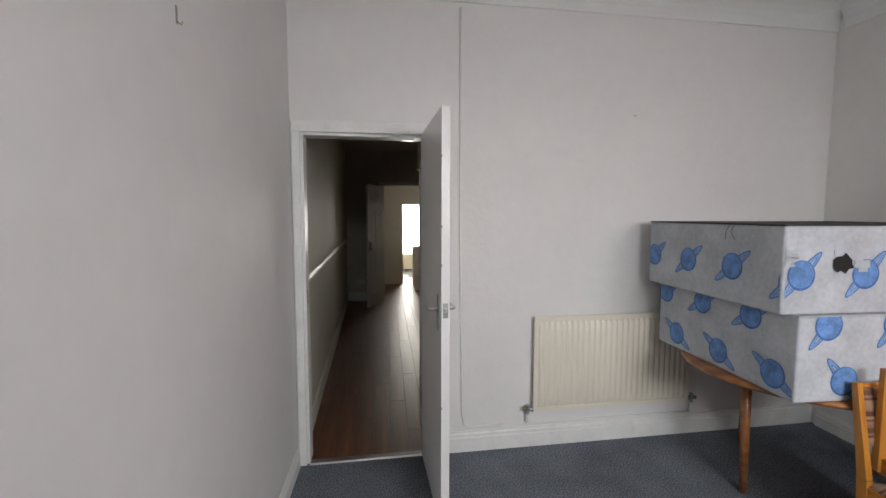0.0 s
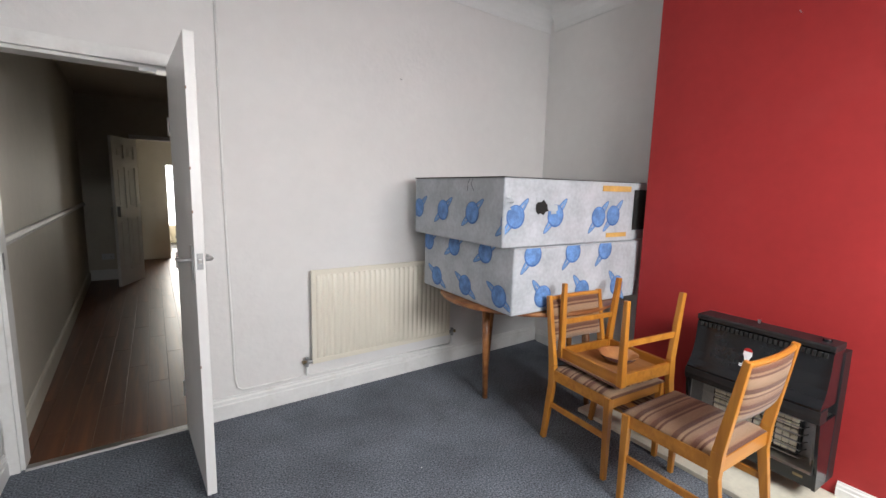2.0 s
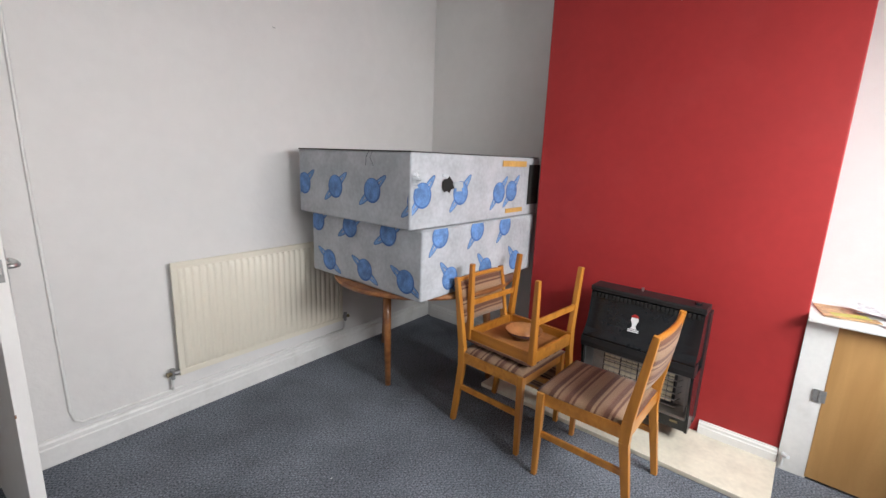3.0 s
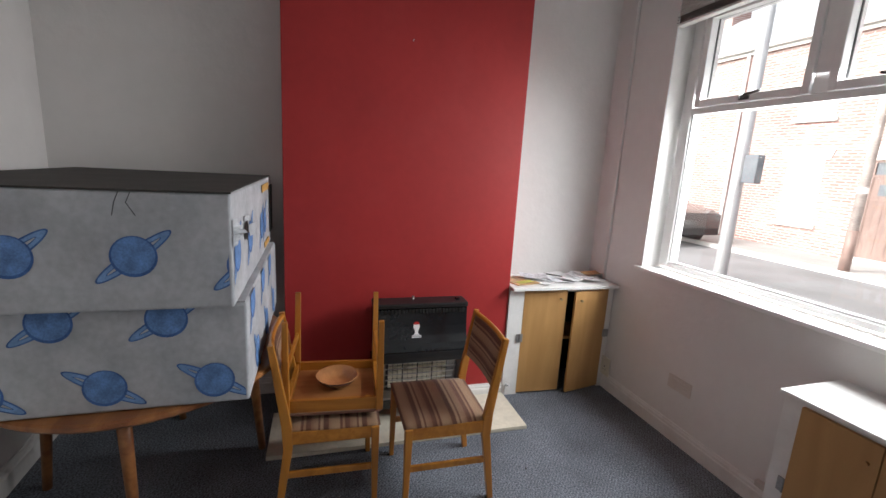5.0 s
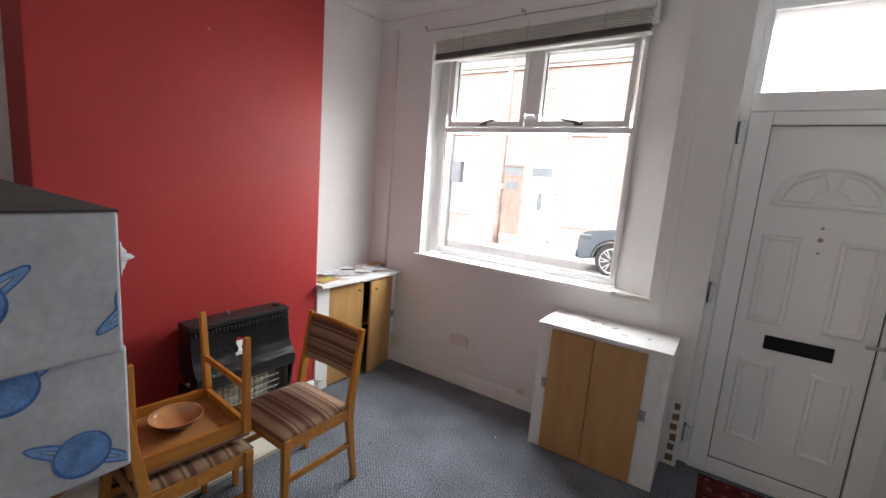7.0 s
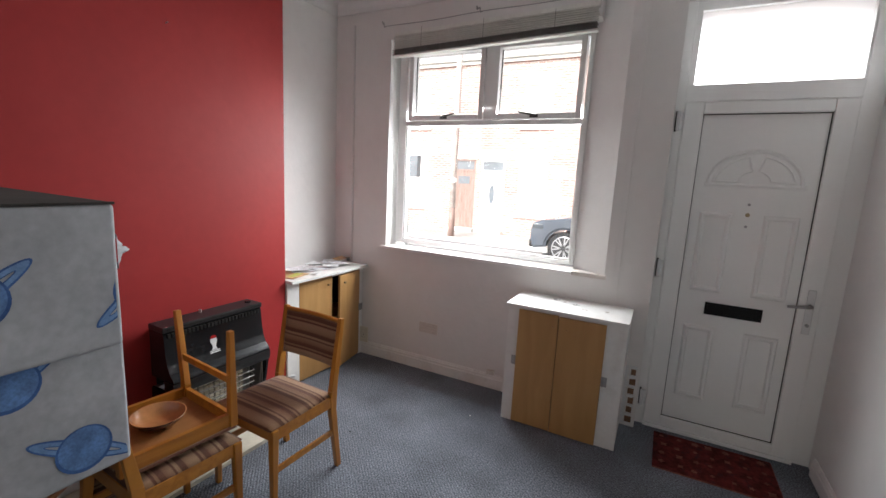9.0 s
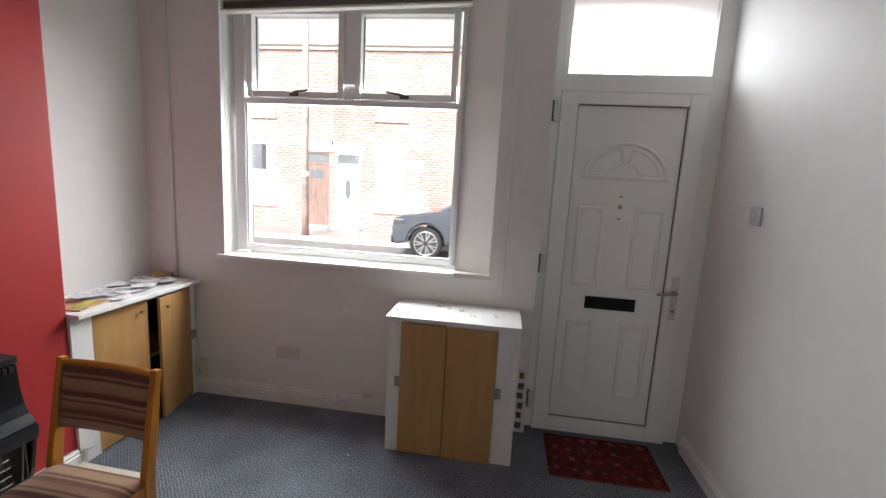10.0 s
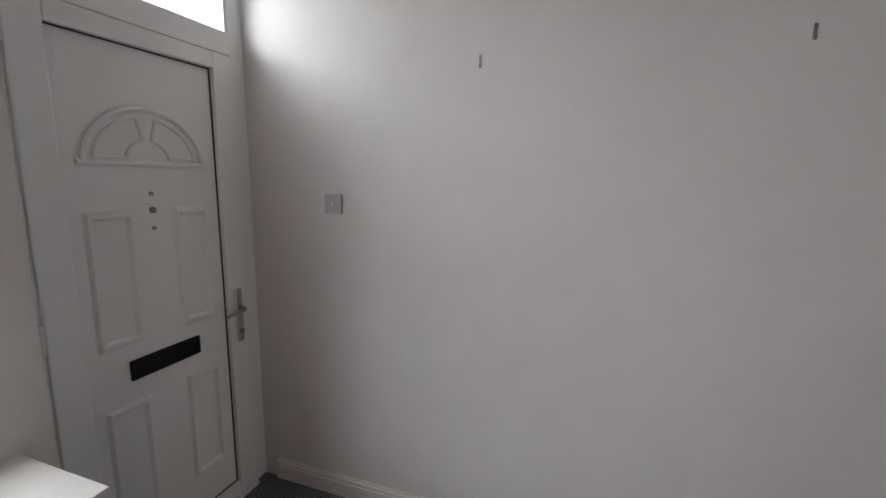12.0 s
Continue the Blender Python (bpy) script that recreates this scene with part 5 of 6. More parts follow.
for i in range(7):
    for j in range(4):
        x, y = 0.115 + i * 0.088 + random.uniform(-0.01, 0.01), -0.515 + j * 0.1 + random.uniform(-0.01, 0.01)
        r = random.uniform(0.012, 0.024)
        bm = bmesh.new()
        k0 = random.randint(4, 7)
        vs = [bm.verts.new((x + r * (0.7 + 0.5 * (q % 2)) * math.cos(q * math.pi / k0), y + r * (0.7 + 0.5 * (q % 2)) * math.sin(q * math.pi / k0), 0.0125)) for q in range(2 * k0)]
        bm.faces.new(vs)
        part("motif", bm, M_MAT_BEIGE, mat)
part("fringe", blocks((0.062, 0.695, -0.155, -0.15, 0.001, 0.007), (0.057, 0.062, -0.56, -0.155, 0.001, 0.007)), M_MAT_BEIGE, mat)

# ---- table ----
mark = len(BASE)
table = thing("round_table", (2.66, 2.33, 0), "round teak table carrying two divan bed bases", "table")
TX, TY = 2.565, 2.33
bm = lathe([(0.56, 0.672), (0.602, 0.674), (0.61, 0.684), (0.608, 0.696), (0.595, 0.7)], (0, 0, 0), 64)
bm.transform(Matrix.Translation((TX, TY, 0)) @ Matrix.Diagonal((1, 0.92, 1, 1)))
part("tabletop", bm, M_TABLE, table, smooth=False)
LEGS = ((2.25, 2.35), (2.78, 1.935), (2.669, 2.857), (3.16, 2.42))
for x, y in LEGS:
    cx, cy = (2.235, 2.355) if x < 2.3 else (x + (TX - x) * 0.12, y + (TY - y) * 0.12)
    bm = bmesh.new()
    tube(bm, [(x, y, 0.001), (cx, cy, 0.6715)], [0.018, 0.028], 14)
    part("leg", bm, M_TABLE, table, "tapered wooden leg", smooth=True)
cx = [(x + (TX - x) * 0.13, y + (TY - y) * 0.13) for x, y in LEGS]
for a, b in ((0, 1), (0, 2), (1, 3), (2, 3)):
    bm = bmesh.new()
    beam(bm, (*cx[a], 0.64), (*cx[b], 0.64), (0.06, 0.02), (0.06, 0.02), 0.002, up=(0, 0, 1))
    part("apron", bm, M_TABLE, table)


placed(mark, swing((1.963, 1.902), (2.062, 1.874), -1.2, 1.02) @ Matrix.Diagonal((1, 1, 1.033, 1)))


# ---- divan bases ----
def planet(parent, face, u, v, tilt, r=0.064, a=0.132, fixed=0.0, cut=None, lo=0.0, hi=9.0):
    """A printed ringed planet on a fabric side; face x or y, cut keeps it off an edge above."""
    def place(pu, pv, d):
        pu = min(max(pu, lo), hi)
        return (fixed - d, pu, pv) if face == "x" else (pu, fixed - d, pv)
    s = 1 if face == "y" else -1
    ct, sn = math.cos(tilt), math.sin(tilt)

    def clip_v(z):
        return min(z, cut) if cut else z
    def ring(outer, inner, d, mat):
        bm = bmesh.new()
        n = 36
        rows = []
        for k in range(n):
            t = 2 * math.pi * k / n
            rows.append(tuple(bm.verts.new(place(u + s * (f * a * math.cos(t) * ct - g * a * math.sin(t) * sn), clip_v(v + f * a * math.cos(t) * sn + g * a * math.sin(t) * ct), d))
                              for f, g in (outer, inner)))
        for k in range(n):
            bm.faces.new((rows[k][0], rows[(k + 1) % n][0], rows[(k + 1) % n][1], rows[k][1]))
        part("ring_print", bm, mat, parent)

    def ball(r0, up, d, mat):
        bm = bmesh.new()
        c = bm.verts.new(place(u, clip_v(v + up), d))
        rim = [bm.verts.new(place(u + s * r0 * math.cos(2 * math.pi * k / 28), clip_v(v + up + r0 * math.sin(2 * math.pi * k / 28)), d)) for k in range(28)]
        for k in range(28):
            bm.faces.new((c, rim[k], rim[(k + 1) % 28]))
        part("planet_print", bm, mat, parent)

    ring((1.0, 0.18), (0.7, 0.04), 0.0008, M_PLANETDARK)
    ring((0.955, 0.14), (0.73, 0.065), 0.0011, M_RING)
    ball(r, 0.0, 0.0014, M_PLANETDARK)
    ball(r * 0.9, r * 0.05, 0.0017, M_PLANET)


def divan(name, x0, x1, y0, y1, z0, z1, label):
    ob = thing(name, ((x0 + x1) / 2, (y0 + y1) / 2, z0), label, "bed base")
    bm = block(x0, x1, y0, y1, z0, z1 - 0.004, 0.012, 3)
    bmesh.ops.subdivide_edges(bm, edges=[e for e in bm.edges if e.calc_length() > 0.2], cuts=14, use_grid_fill=True)
    for v in bm.verts:
        q = noise.noise(Vector((v.co.x * 3.1, v.co.y * 3.1, v.co.z * 4.3)))
        if v.co.x < x0 + 0.002:
            v.co.x += 0.0018 * abs(q)
        if v.co.y < y0 + 0.002:
            v.co.y += 0.0018 * abs(q)
    part("fabric_cover", bm, M_TICK, ob, smooth=True)
    part("underside", block(x0 + 0.006, x1 - 0.006, y0 + 0.006, y1 - 0.006, z1 - 0.0035, z1 + 0.001), M_UNDER if z1 > 1.2 else M_TICK, ob, "dark stapled underside cloth" if z1 > 1.2 else "")
    return ob


mark = len(BASE)
LOX, LOY, UPX, UPY = 2.025, 1.875, 1.963, 1.902
lower = divan("divan_base", LOX, 3.13, LOY, 2.815, 0.701, 1.07, "pale divan bed base with blue planet print, resting on the table")
upper = divan("divan_base", UPX, 3.2, UPY, 2.848, 1.072, 1.447, "torn divan bed base with blue planet print, upturned on another")
for y, z in ((2.79, 1.245), (2.485, 1.245), (2.175, 1.245)):
    planet(upper, "x", y, z, radians(38), fixed=UPX - 0.0004, lo=UPY + 0.012, hi=2.838)
planet(upper, "x", UPY - 0.045, 1.215, radians(38), fixed=UPX - 0.0004, lo=UPY + 0.012, hi=2.838)
for x, z in ((2.045, 1.238), (2.345, 1.24), (2.72, 1.228), (2.86, 1.235)):
    planet(upper, "y", x, z, radians(48), fixed=UPY - 0.0004, lo=UPX + 0.012, hi=3.19)
for y in (2.75, 2.44, 2.12):
    planet(lower, "x", y, 1.02, radians(32), fixed=LOX - 0.0004, lo=LOY + 0.012, hi=2.805, cut=1.068)
for y in (2.64, 2.31, 1.985):
    planet(lower, "x", y, 0.79, radians(-30), fixed=LOX - 0.0004, lo=LOY + 0.012, hi=2.805)
for x in (2.16, 2.48, 2.77):
    planet(lower, "y", x, 1.03, radians(50), fixed=LOY - 0.0004, lo=LOX + 0.012, hi=3.12, cut=1.068)
for x in (2.25, 2.58, 2.91):
    planet(lower, "y", x, 0.79, radians(-50), fixed=LOY - 0.0004, lo=LOX + 0.012, hi=3.12)
# tears and bare battens in the upper base
bm = bmesh.new()
random.seed(3)
vs = [bm.verts.new((2.235 + (0.045 + random.uniform(-0.012, 0.014)) * math.cos(t), UPY - 0.0045, 1.285 + (0.04 + random.uniform(-0.012, 0.012)) * math.sin(t))) for t in (2 * math.pi * k / 14 for k in range(14))]
bm.faces.new(vs)
part("torn_hole", bm, M_DARK, upper, "ragged black hole torn in the fabric")
for ox, oz, w, h, q in ((0.05, 0.0, 0.05, 0.035, 0.02), (-0.045, 0.05, 0.03, 0.02, 0.012), (0.07, -0.02, 0.025, 0.03, 0.015)):
    bm = bmesh.new()
    a = [bm.verts.new((2.235 + ox + dx * w, UPY - 0.004 - (q if dx > 0 else 0), 1.285 + oz + dz * h)) for dx, dz in ((0, -0.5), (1, -0.4), (0.9, 0.5), (0, 0.4))]
    b = [bm.verts.new(v.co + Vector((0, -0.0015, 0))) for v in a]
    bm.faces.new(a)
    bm.faces.new(b[::-1])
    for k in range(4):
        bm.faces.new((a[k], b[k], b[(k + 1) % 4], a[(k + 1) % 4]))
    part("torn_flap", bm, M_TICK, upper)
for x0, x1, z0, z1 in ((2.74, 3.02, 1.385, 1.42), (2.8, 3.0, 1.1, 1.128)):
    part("batten", block(x0, x1, UPY - 0.006, UPY - 0.0025, z0, z1, 0.001), M_TAPE, upper, "yellow bare wood strip showing through")
part("torn_edge", block(3.06, 3.2, UPY - 0.006, UPY - 0.003, 1.14, 1.4), M_DARK, upper, "dark torn end of the cover")
random.seed(8)
bm = bmesh.new()
# a loose ragged strip of cover that curls away from the corner
cols = []
for k in range(15):
    z = 1.275 + 0.0062 * k
    out = 0.003 + 0.032 * (1 - abs(k - 7) / 8) ** 1.6 * random.uniform(0.6, 1.2)
    row = [(1.968, 0.001), (1.976, 0.002 + out * 0.5), (1.988 + random.uniform(-0.004, 0.004), 0.004 + out * 0.85), (2.0 + random.uniform(-0.008, 0.008), 0.004 + out)]
    cols.append([[bm.verts.new((x, UPY - d - t, z + random.uniform(-0.003, 0.003))) for x, d in row] for t in (0, 0.0012)])
for a, b in zip(cols, cols[1:]):
    for side in (0, 1):
        for q in range(3):
            bm.faces.new((a[side][q], a[side][q + 1], b[side][q + 1], b[side][q]))
    bm.faces.new((a[0][3], a[1][3], b[1][3], b[0][3]))
bmesh.ops.recalc_face_normals(bm, faces=bm.faces)
part("frayed_fabric", bm, M_TICK, upper, "frayed loose strip of cover")
for k, (y, zz) in enumerate(((2.2, 1.44), (2.17, 1.44))):
    part("loose_thread", bar([(UPX - 0.004, y, zz), (UPX - 0.012, y + 0.01, zz - 0.03), (UPX - 0.006, y + 0.02 - 0.03 * k, zz - 0.07)], 0.0012, 5), M_DARK, upper)
part("staple_strip", block(UPX - 0.001, UPX + 0.01, UPY, 2.848, 1.442, 1.4485), M_UNDER, upper)

placed(mark, swing((1.963, 1.902), (2.062, 1.874), -1.2, 1.02, 0.739 - 0.701 * 1.02))


# ---- chairs ----
def chair():
    """A dining chair at the origin, facing +y: x across, y from back to front."""
    ob = thing("dining_chair", (0, 0, 0), "honey pine dining chair with striped brown upholstered seat and back", "chair", "pine dining chairs")
    W, D, H = 0.405, 0.40, 0.435
    # rear posts rake back above the seat
    for sx in (-1, 1):
        bm = bmesh.new()
        x = sx * W / 2
        pts = [(x, -D / 2 - 0.045, 0.001), (x, -D / 2 + 0.004, 0.36), (x, -D / 2, 0.46), (x, -D / 2 - 0.06, 0.845)]
        for k, (a, b) in enumerate(zip(pts, pts[1:])):
            wa = ((0.026, 0.028), (0.028, 0.04), (0.028, 0.042))[k]
            wb = ((0.028, 0.04), (0.028, 0.042), (0.024, 0.026))[k]
            beam(bm, a, b, wa, wb, 0.0 if k == 1 else 0.003, up=(0, 1, 0))
        part("rear_post", bm, M_CHAIR, ob)
        bm = bmesh.new()
        beam(bm, (sx * (W / 2 + 0.005), D / 2 - 0.012, 0.001), (sx * (W / 2 + 0.005), D / 2 - 0.016, H), (0.024, 0.024), (0.034, 0.036), 0.004)
        part("front_leg", bm, M_CHAIR, ob)
        bm = bmesh.new()
        beam(bm, (x, -D / 2, 0.405), (x, D / 2 - 0.03, 0.405), (0.02, 0.06), (0.02, 0.06), 0.002, up=(0, 0, 1))
        part("seat_rail", bm, M_CHAIRX, ob)
        bm = bmesh.new()
        beam(bm, (x, -D / 2 - 0.015, 0.222), (x, D / 2 - 0.02, 0.222), (0.014, 0.03), (0.014, 0.03), 0.002, up=(0, 0, 1))
        part("stretcher", bm, M_CHAIRX, ob)
    for y in (-D / 2, D / 2 - 0.02):
        bm = bmesh.new()
        beam(bm, (-W / 2, y, 0.405), (W / 2, y, 0.405), (0.02, 0.06), (0.02, 0.06), 0.002, up=(0, 0, 1))
        part("seat_rail", bm, M_CHAIRX, ob)
    part("seat_board", block(-W / 2 + 0.012, W / 2 - 0.012, -D / 2 + 0.012, D / 2 - 0.012, 0.418, 0.432), M_PLY, ob, "brown hardboard seat base")
    # padded seat: a cushion with rounded edges and a soft crown
    bm = bmesh.new()
    n = 14
    tops = []
    for i in range(n + 1):
        row = []
        for j in range(n + 1):
            u, v = 2 * i / n - 1, 2 * j / n - 1
            x = (W / 2 + 0.012) * u * (1 - 0.05 * (v < 0) * -v)
            y = (D / 2 + 0.008) * v
            e = max(abs(u), abs(v))
            z = 0.439 + 0.016 * (1 - e ** 8) + 0.006 * (1 - u * u) * (1 - v * v)
            row.append(bm.verts.new((x, y, z)))
        tops.append(row)
    for i in range(n):
        for j in range(n):
            bm.faces.new((tops[i][j], tops[i + 1][j], tops[i + 1][j + 1], tops[i][j + 1]))
    edge = [tops[i][0] for i in range(n)] + [tops[n][j] for j in range(n)] + [tops[i][n] for i in range(n, 0, -1)] + [tops[0][j] for j in range(n, 0, -1)]
    low = [bm.verts.new((v.co.x * 0.985, v.co.y * 0.985, 0.433)) for v in edge]
    for k in range(len(edge)):
        bm.faces.new((edge[k], edge[(k + 1) % len(edge)], low[(k + 1) % len(edge)], low[k]))
    bm.faces.new(low)
    bmesh.ops.recalc_face_normals(bm, faces=bm.faces)
    part("seat", bm, M_FABRIC, ob, "brown striped woven seat pad", smooth=True)
    # curved padded back between the posts
    bm = bmesh.new()
    nx, nz = 14, 8
    front, back = [], []
    for i in range(nx + 1):
        u = 2 * i / nx - 1
        fr, bk = [], []
        for j in range(nz + 1):
            z = 0.585 + 0.235 * j / nz
            y = -D / 2 - 0.06 * (z - 0.46) / 0.385 - 0.016 * (1 - u * u)
            t = 0.014 * (1 - abs(2 * j / nz - 1) ** 4) * (1 - abs(u) ** 6) + 0.006
            fr.append(bm.verts.new((u * (W / 2 - 0.006), y + t, z)))
            bk.append(bm.verts.new((u * (W / 2 - 0.006), y - t, z)))
        front.append(fr)
        back.append(bk)
    for i in range(nx):
        for j in range(nz):
            bm.faces.new((front[i][j], front[i + 1][j], front[i + 1][j + 1], front[i][j + 1]))
            bm.faces.new((back[i][j], back[i][j + 1], back[i + 1][j + 1], back[i + 1][j]))
        for j in (0, nz):
            bm.faces.new((front[i][j], back[i][j], back[i + 1][j], front[i + 1][j]))
    for i in (0, nx):
        for j in range(nz):
            bm.faces.new((front[i][j], front[i][j + 1], back[i][j + 1], back[i][j]))
    bmesh.ops.recalc_face_normals(bm, faces=bm.faces)
    part("backrest", bm, M_FABRICZ, ob, "brown striped padded backrest", smooth=True)
    bm = bmesh.new()
    pts = [(u * (W / 2 - 0.004), -D / 2 - 0.056 - 0.016 * (1 - u * u), 0.828) for u in (k / 6 - 1 for k in range(13))]
    tube(bm, pts, 0.0125, 8)
    part("top_rail", bm, M_CHAIRX, ob)
    return ob


c1 = chair()
c1.matrix_basis = pose(2.465, 1.0145, 0, 0, 0, -1.85)
c2 = copy_thing(c1, pose(2.5455, 1.52, 0, 0, 0, 176.7))
tagged(c2, "honey pine dining chair under another upturned chair, striped brown upholstery")
c3 = copy_thing(c1, pose(2.585, 1.512, 0.921, 180, 0, -95.8))
tagged(c3, "honey pine dining chair turned upside down on another chair's seat")

bowl = thing("pottery_bowl", (2.614, 1.502, 0.5035), "brown glazed pottery bowl on the upturned chair", "bowl")
BZ = 0.5035
part("bowl_inside", lathe([(0.04, 0.008), (0.065, 0.016), (0.088, 0.034), (0.1, 0.05), (0.104, 0.052), (0.1045, 0.05)], (2.614, 1.502, BZ), 40, False), M_BOWL, bowl, smooth=True)
part("bowl_outside", lathe([(0.042, 0.0), (0.05, 0.002), (0.075, 0.014), (0.096, 0.035), (0.1045, 0.0495)], (2.614, 1.502, BZ), 40, False), M_BOWL_OUT, bowl, smooth=True)

# bits on the carpet
for x, y, s in ((2.394, 0.497, 0.008), (1.824, -0.08, 0.006), (1.25, 1.55, 0.006), (1.6, 1.9, 0.005)):
    cr = thing("carpet_fluff", (x, y, 0.0), "scrap of dark fluff on the carpet" if x > 2 else "scrap of pale fluff on the carpet", "debris")
    bm = bmesh.new()
    bmesh.ops.create_icosphere(bm, subdivisions=1, radius=s, matrix=Matrix.Translation((x, y, 0.003)) @ Matrix.Diagonal((1, 0.7, 0.4, 1)))
    part("fluff", bm, M_DARK if x > 2 else M_PAPER, cr)

# ---- the street ----
GZ = -0.2                                          # street level below the floor
structure("ground", block(-60, 60, -60, YF - 0.3, GZ - 0.2, GZ), M_TARMAC, "grey tarmac street", "road")
structure("pavement", block(-40, 40, -10.7, -8.9, GZ - 0.15, GZ + 0.1, 0.01), M_PAVE, "concrete pavement across the street", "pavement")
structure("pavement_near", block(-40, 40, -3.3, YF - 0.301, GZ - 0.15, GZ + 0.1, 0.01), M_PAVE, "concrete pavement under the window", "pavement")
for k in range(24):
    structure("kerb", block(-6 + k * 0.92, -6 + k * 0.92 + 0.91, -8.9, -8.77, GZ - 0.1, GZ + 0.105, 0.008), M_STONE, "pale stone kerb edge", "kerb")

FY = -10.7                                          # opposite house fronts


def street_window(house, x0, x1, z0, z1, fill, lintel=True):
    fr = part("window", blocks((x0, x0 + 0.07, FY - 0.06, FY - 0.01, z0, z1), (x1 - 0.07, x1, FY - 0.06, FY - 0.01, z0, z1), (x0 + 0.07, x1 - 0.07, FY - 0.06, FY - 0.01, z0, z0 + 0.07),
                               (x0 + 0.07, x1 - 0.07, FY - 0.06, FY - 0.01, z1 - 0.07, z1), (x0 + 0.07, x1 - 0.07, FY - 0.055, FY - 0.015, z0 + (z1 - z0) * 0.62, z0 + (z1 - z0) * 0.62 + 0.05)), M_STONE, house, "white window frame")
    part("pane", block(x0 + 0.07, x1 - 0.07, FY - 0.05, FY - 0.045, z0 + 0.07, z1 - 0.07), fill, fr)
    part("window_sill", block(x0 - 0.09, x1 + 0.09, FY - 0.05, FY + 0.07, z0 - 0.12, z0 - 0.001, 0.008), M_STONE, fr, "white stone sill")
    if lintel:
        bm = prism(bmesh.new(), [(x0 - 0.12, z1), (x1 + 0.12, z1), (x1 + 0.2, z1 + 0.27), (x0 - 0.2, z1 + 0.27)], lambda u, v, d: (u, d, v), FY + 0.001, FY + 0.03)
        part("lintel", bm, M_STONE, fr, "white painted splayed lintel")


def street_door(house, x0, x1, fill, white):
    d = part("door", block(x0 + 0.06, x1 - 0.06, FY - 0.06, FY - 0.02, GZ + 0.12, 1.86, 0.004), M_UPVC if white else M_WOODDOOR, house, "white panelled street door" if white else "brown wooden street door")
    part("door_frame", blocks((x0, x0 + 0.06, FY - 0.06, FY - 0.005, GZ + 0.1, 2.25), (x1 - 0.06, x1, FY - 0.06, FY - 0.005, GZ + 0.1, 2.25), (x0 + 0.06, x1 - 0.06, FY - 0.06, FY - 0.005, 1.86, 1.92), (x0 + 0.06, x1 - 0.06, FY - 0.06, FY - 0.005, 2.19, 2.25)), M_UPVC if white else M_WOODDOOR, d)
    part("fanlight", block(x0 + 0.06, x1 - 0.06, FY - 0.05, FY - 0.045, 1.92, 2.19), fill, d, "dark fanlight")
    xm = (x0 + x1) / 2
    if white:
        oval = [(xm + 0.09 * math.cos(t), 1.15 + 0.3 * math.sin(t)) for t in (2 * math.pi * k / 18 for k in range(18))]
        part("door_glass", prism(bmesh.new(), oval, lambda u, v, q: (u, q, v), FY - 0.019, FY - 0.012), fill, d, "dark oval door glass")
    else:
        for zz in (0.1, 0.75):
            for sx in (-0.17, 0.05):
                part("door_panel", block(xm + sx, xm + sx + 0.13, FY - 0.019, FY - 0.01, zz, zz + 0.5, 0.004), M_WOODDOOR, d)
        part("door_glass", block(xm - 0.2, xm + 0.2, FY - 0.019, FY - 0.013, 1.45, 1.7), fill, d)
    bm = prism(bmesh.new(), [(x0 - 0.06, 2.25), (x1 + 0.06, 2.25), (x1 + 0.14, 2.56), (x0 - 0.14, 2.56)], lambda u, v, q: (u, q, v), FY + 0.001, FY + 0.03)
    part("lintel", bm, M_STONE, d, "white painted splayed lintel")
    part("step", block(x0 - 0.05, x1 + 0.05, FY + 0.001, FY + 0.25, GZ + 0.101, GZ + 0.2, 0.01), M_STONE, d)


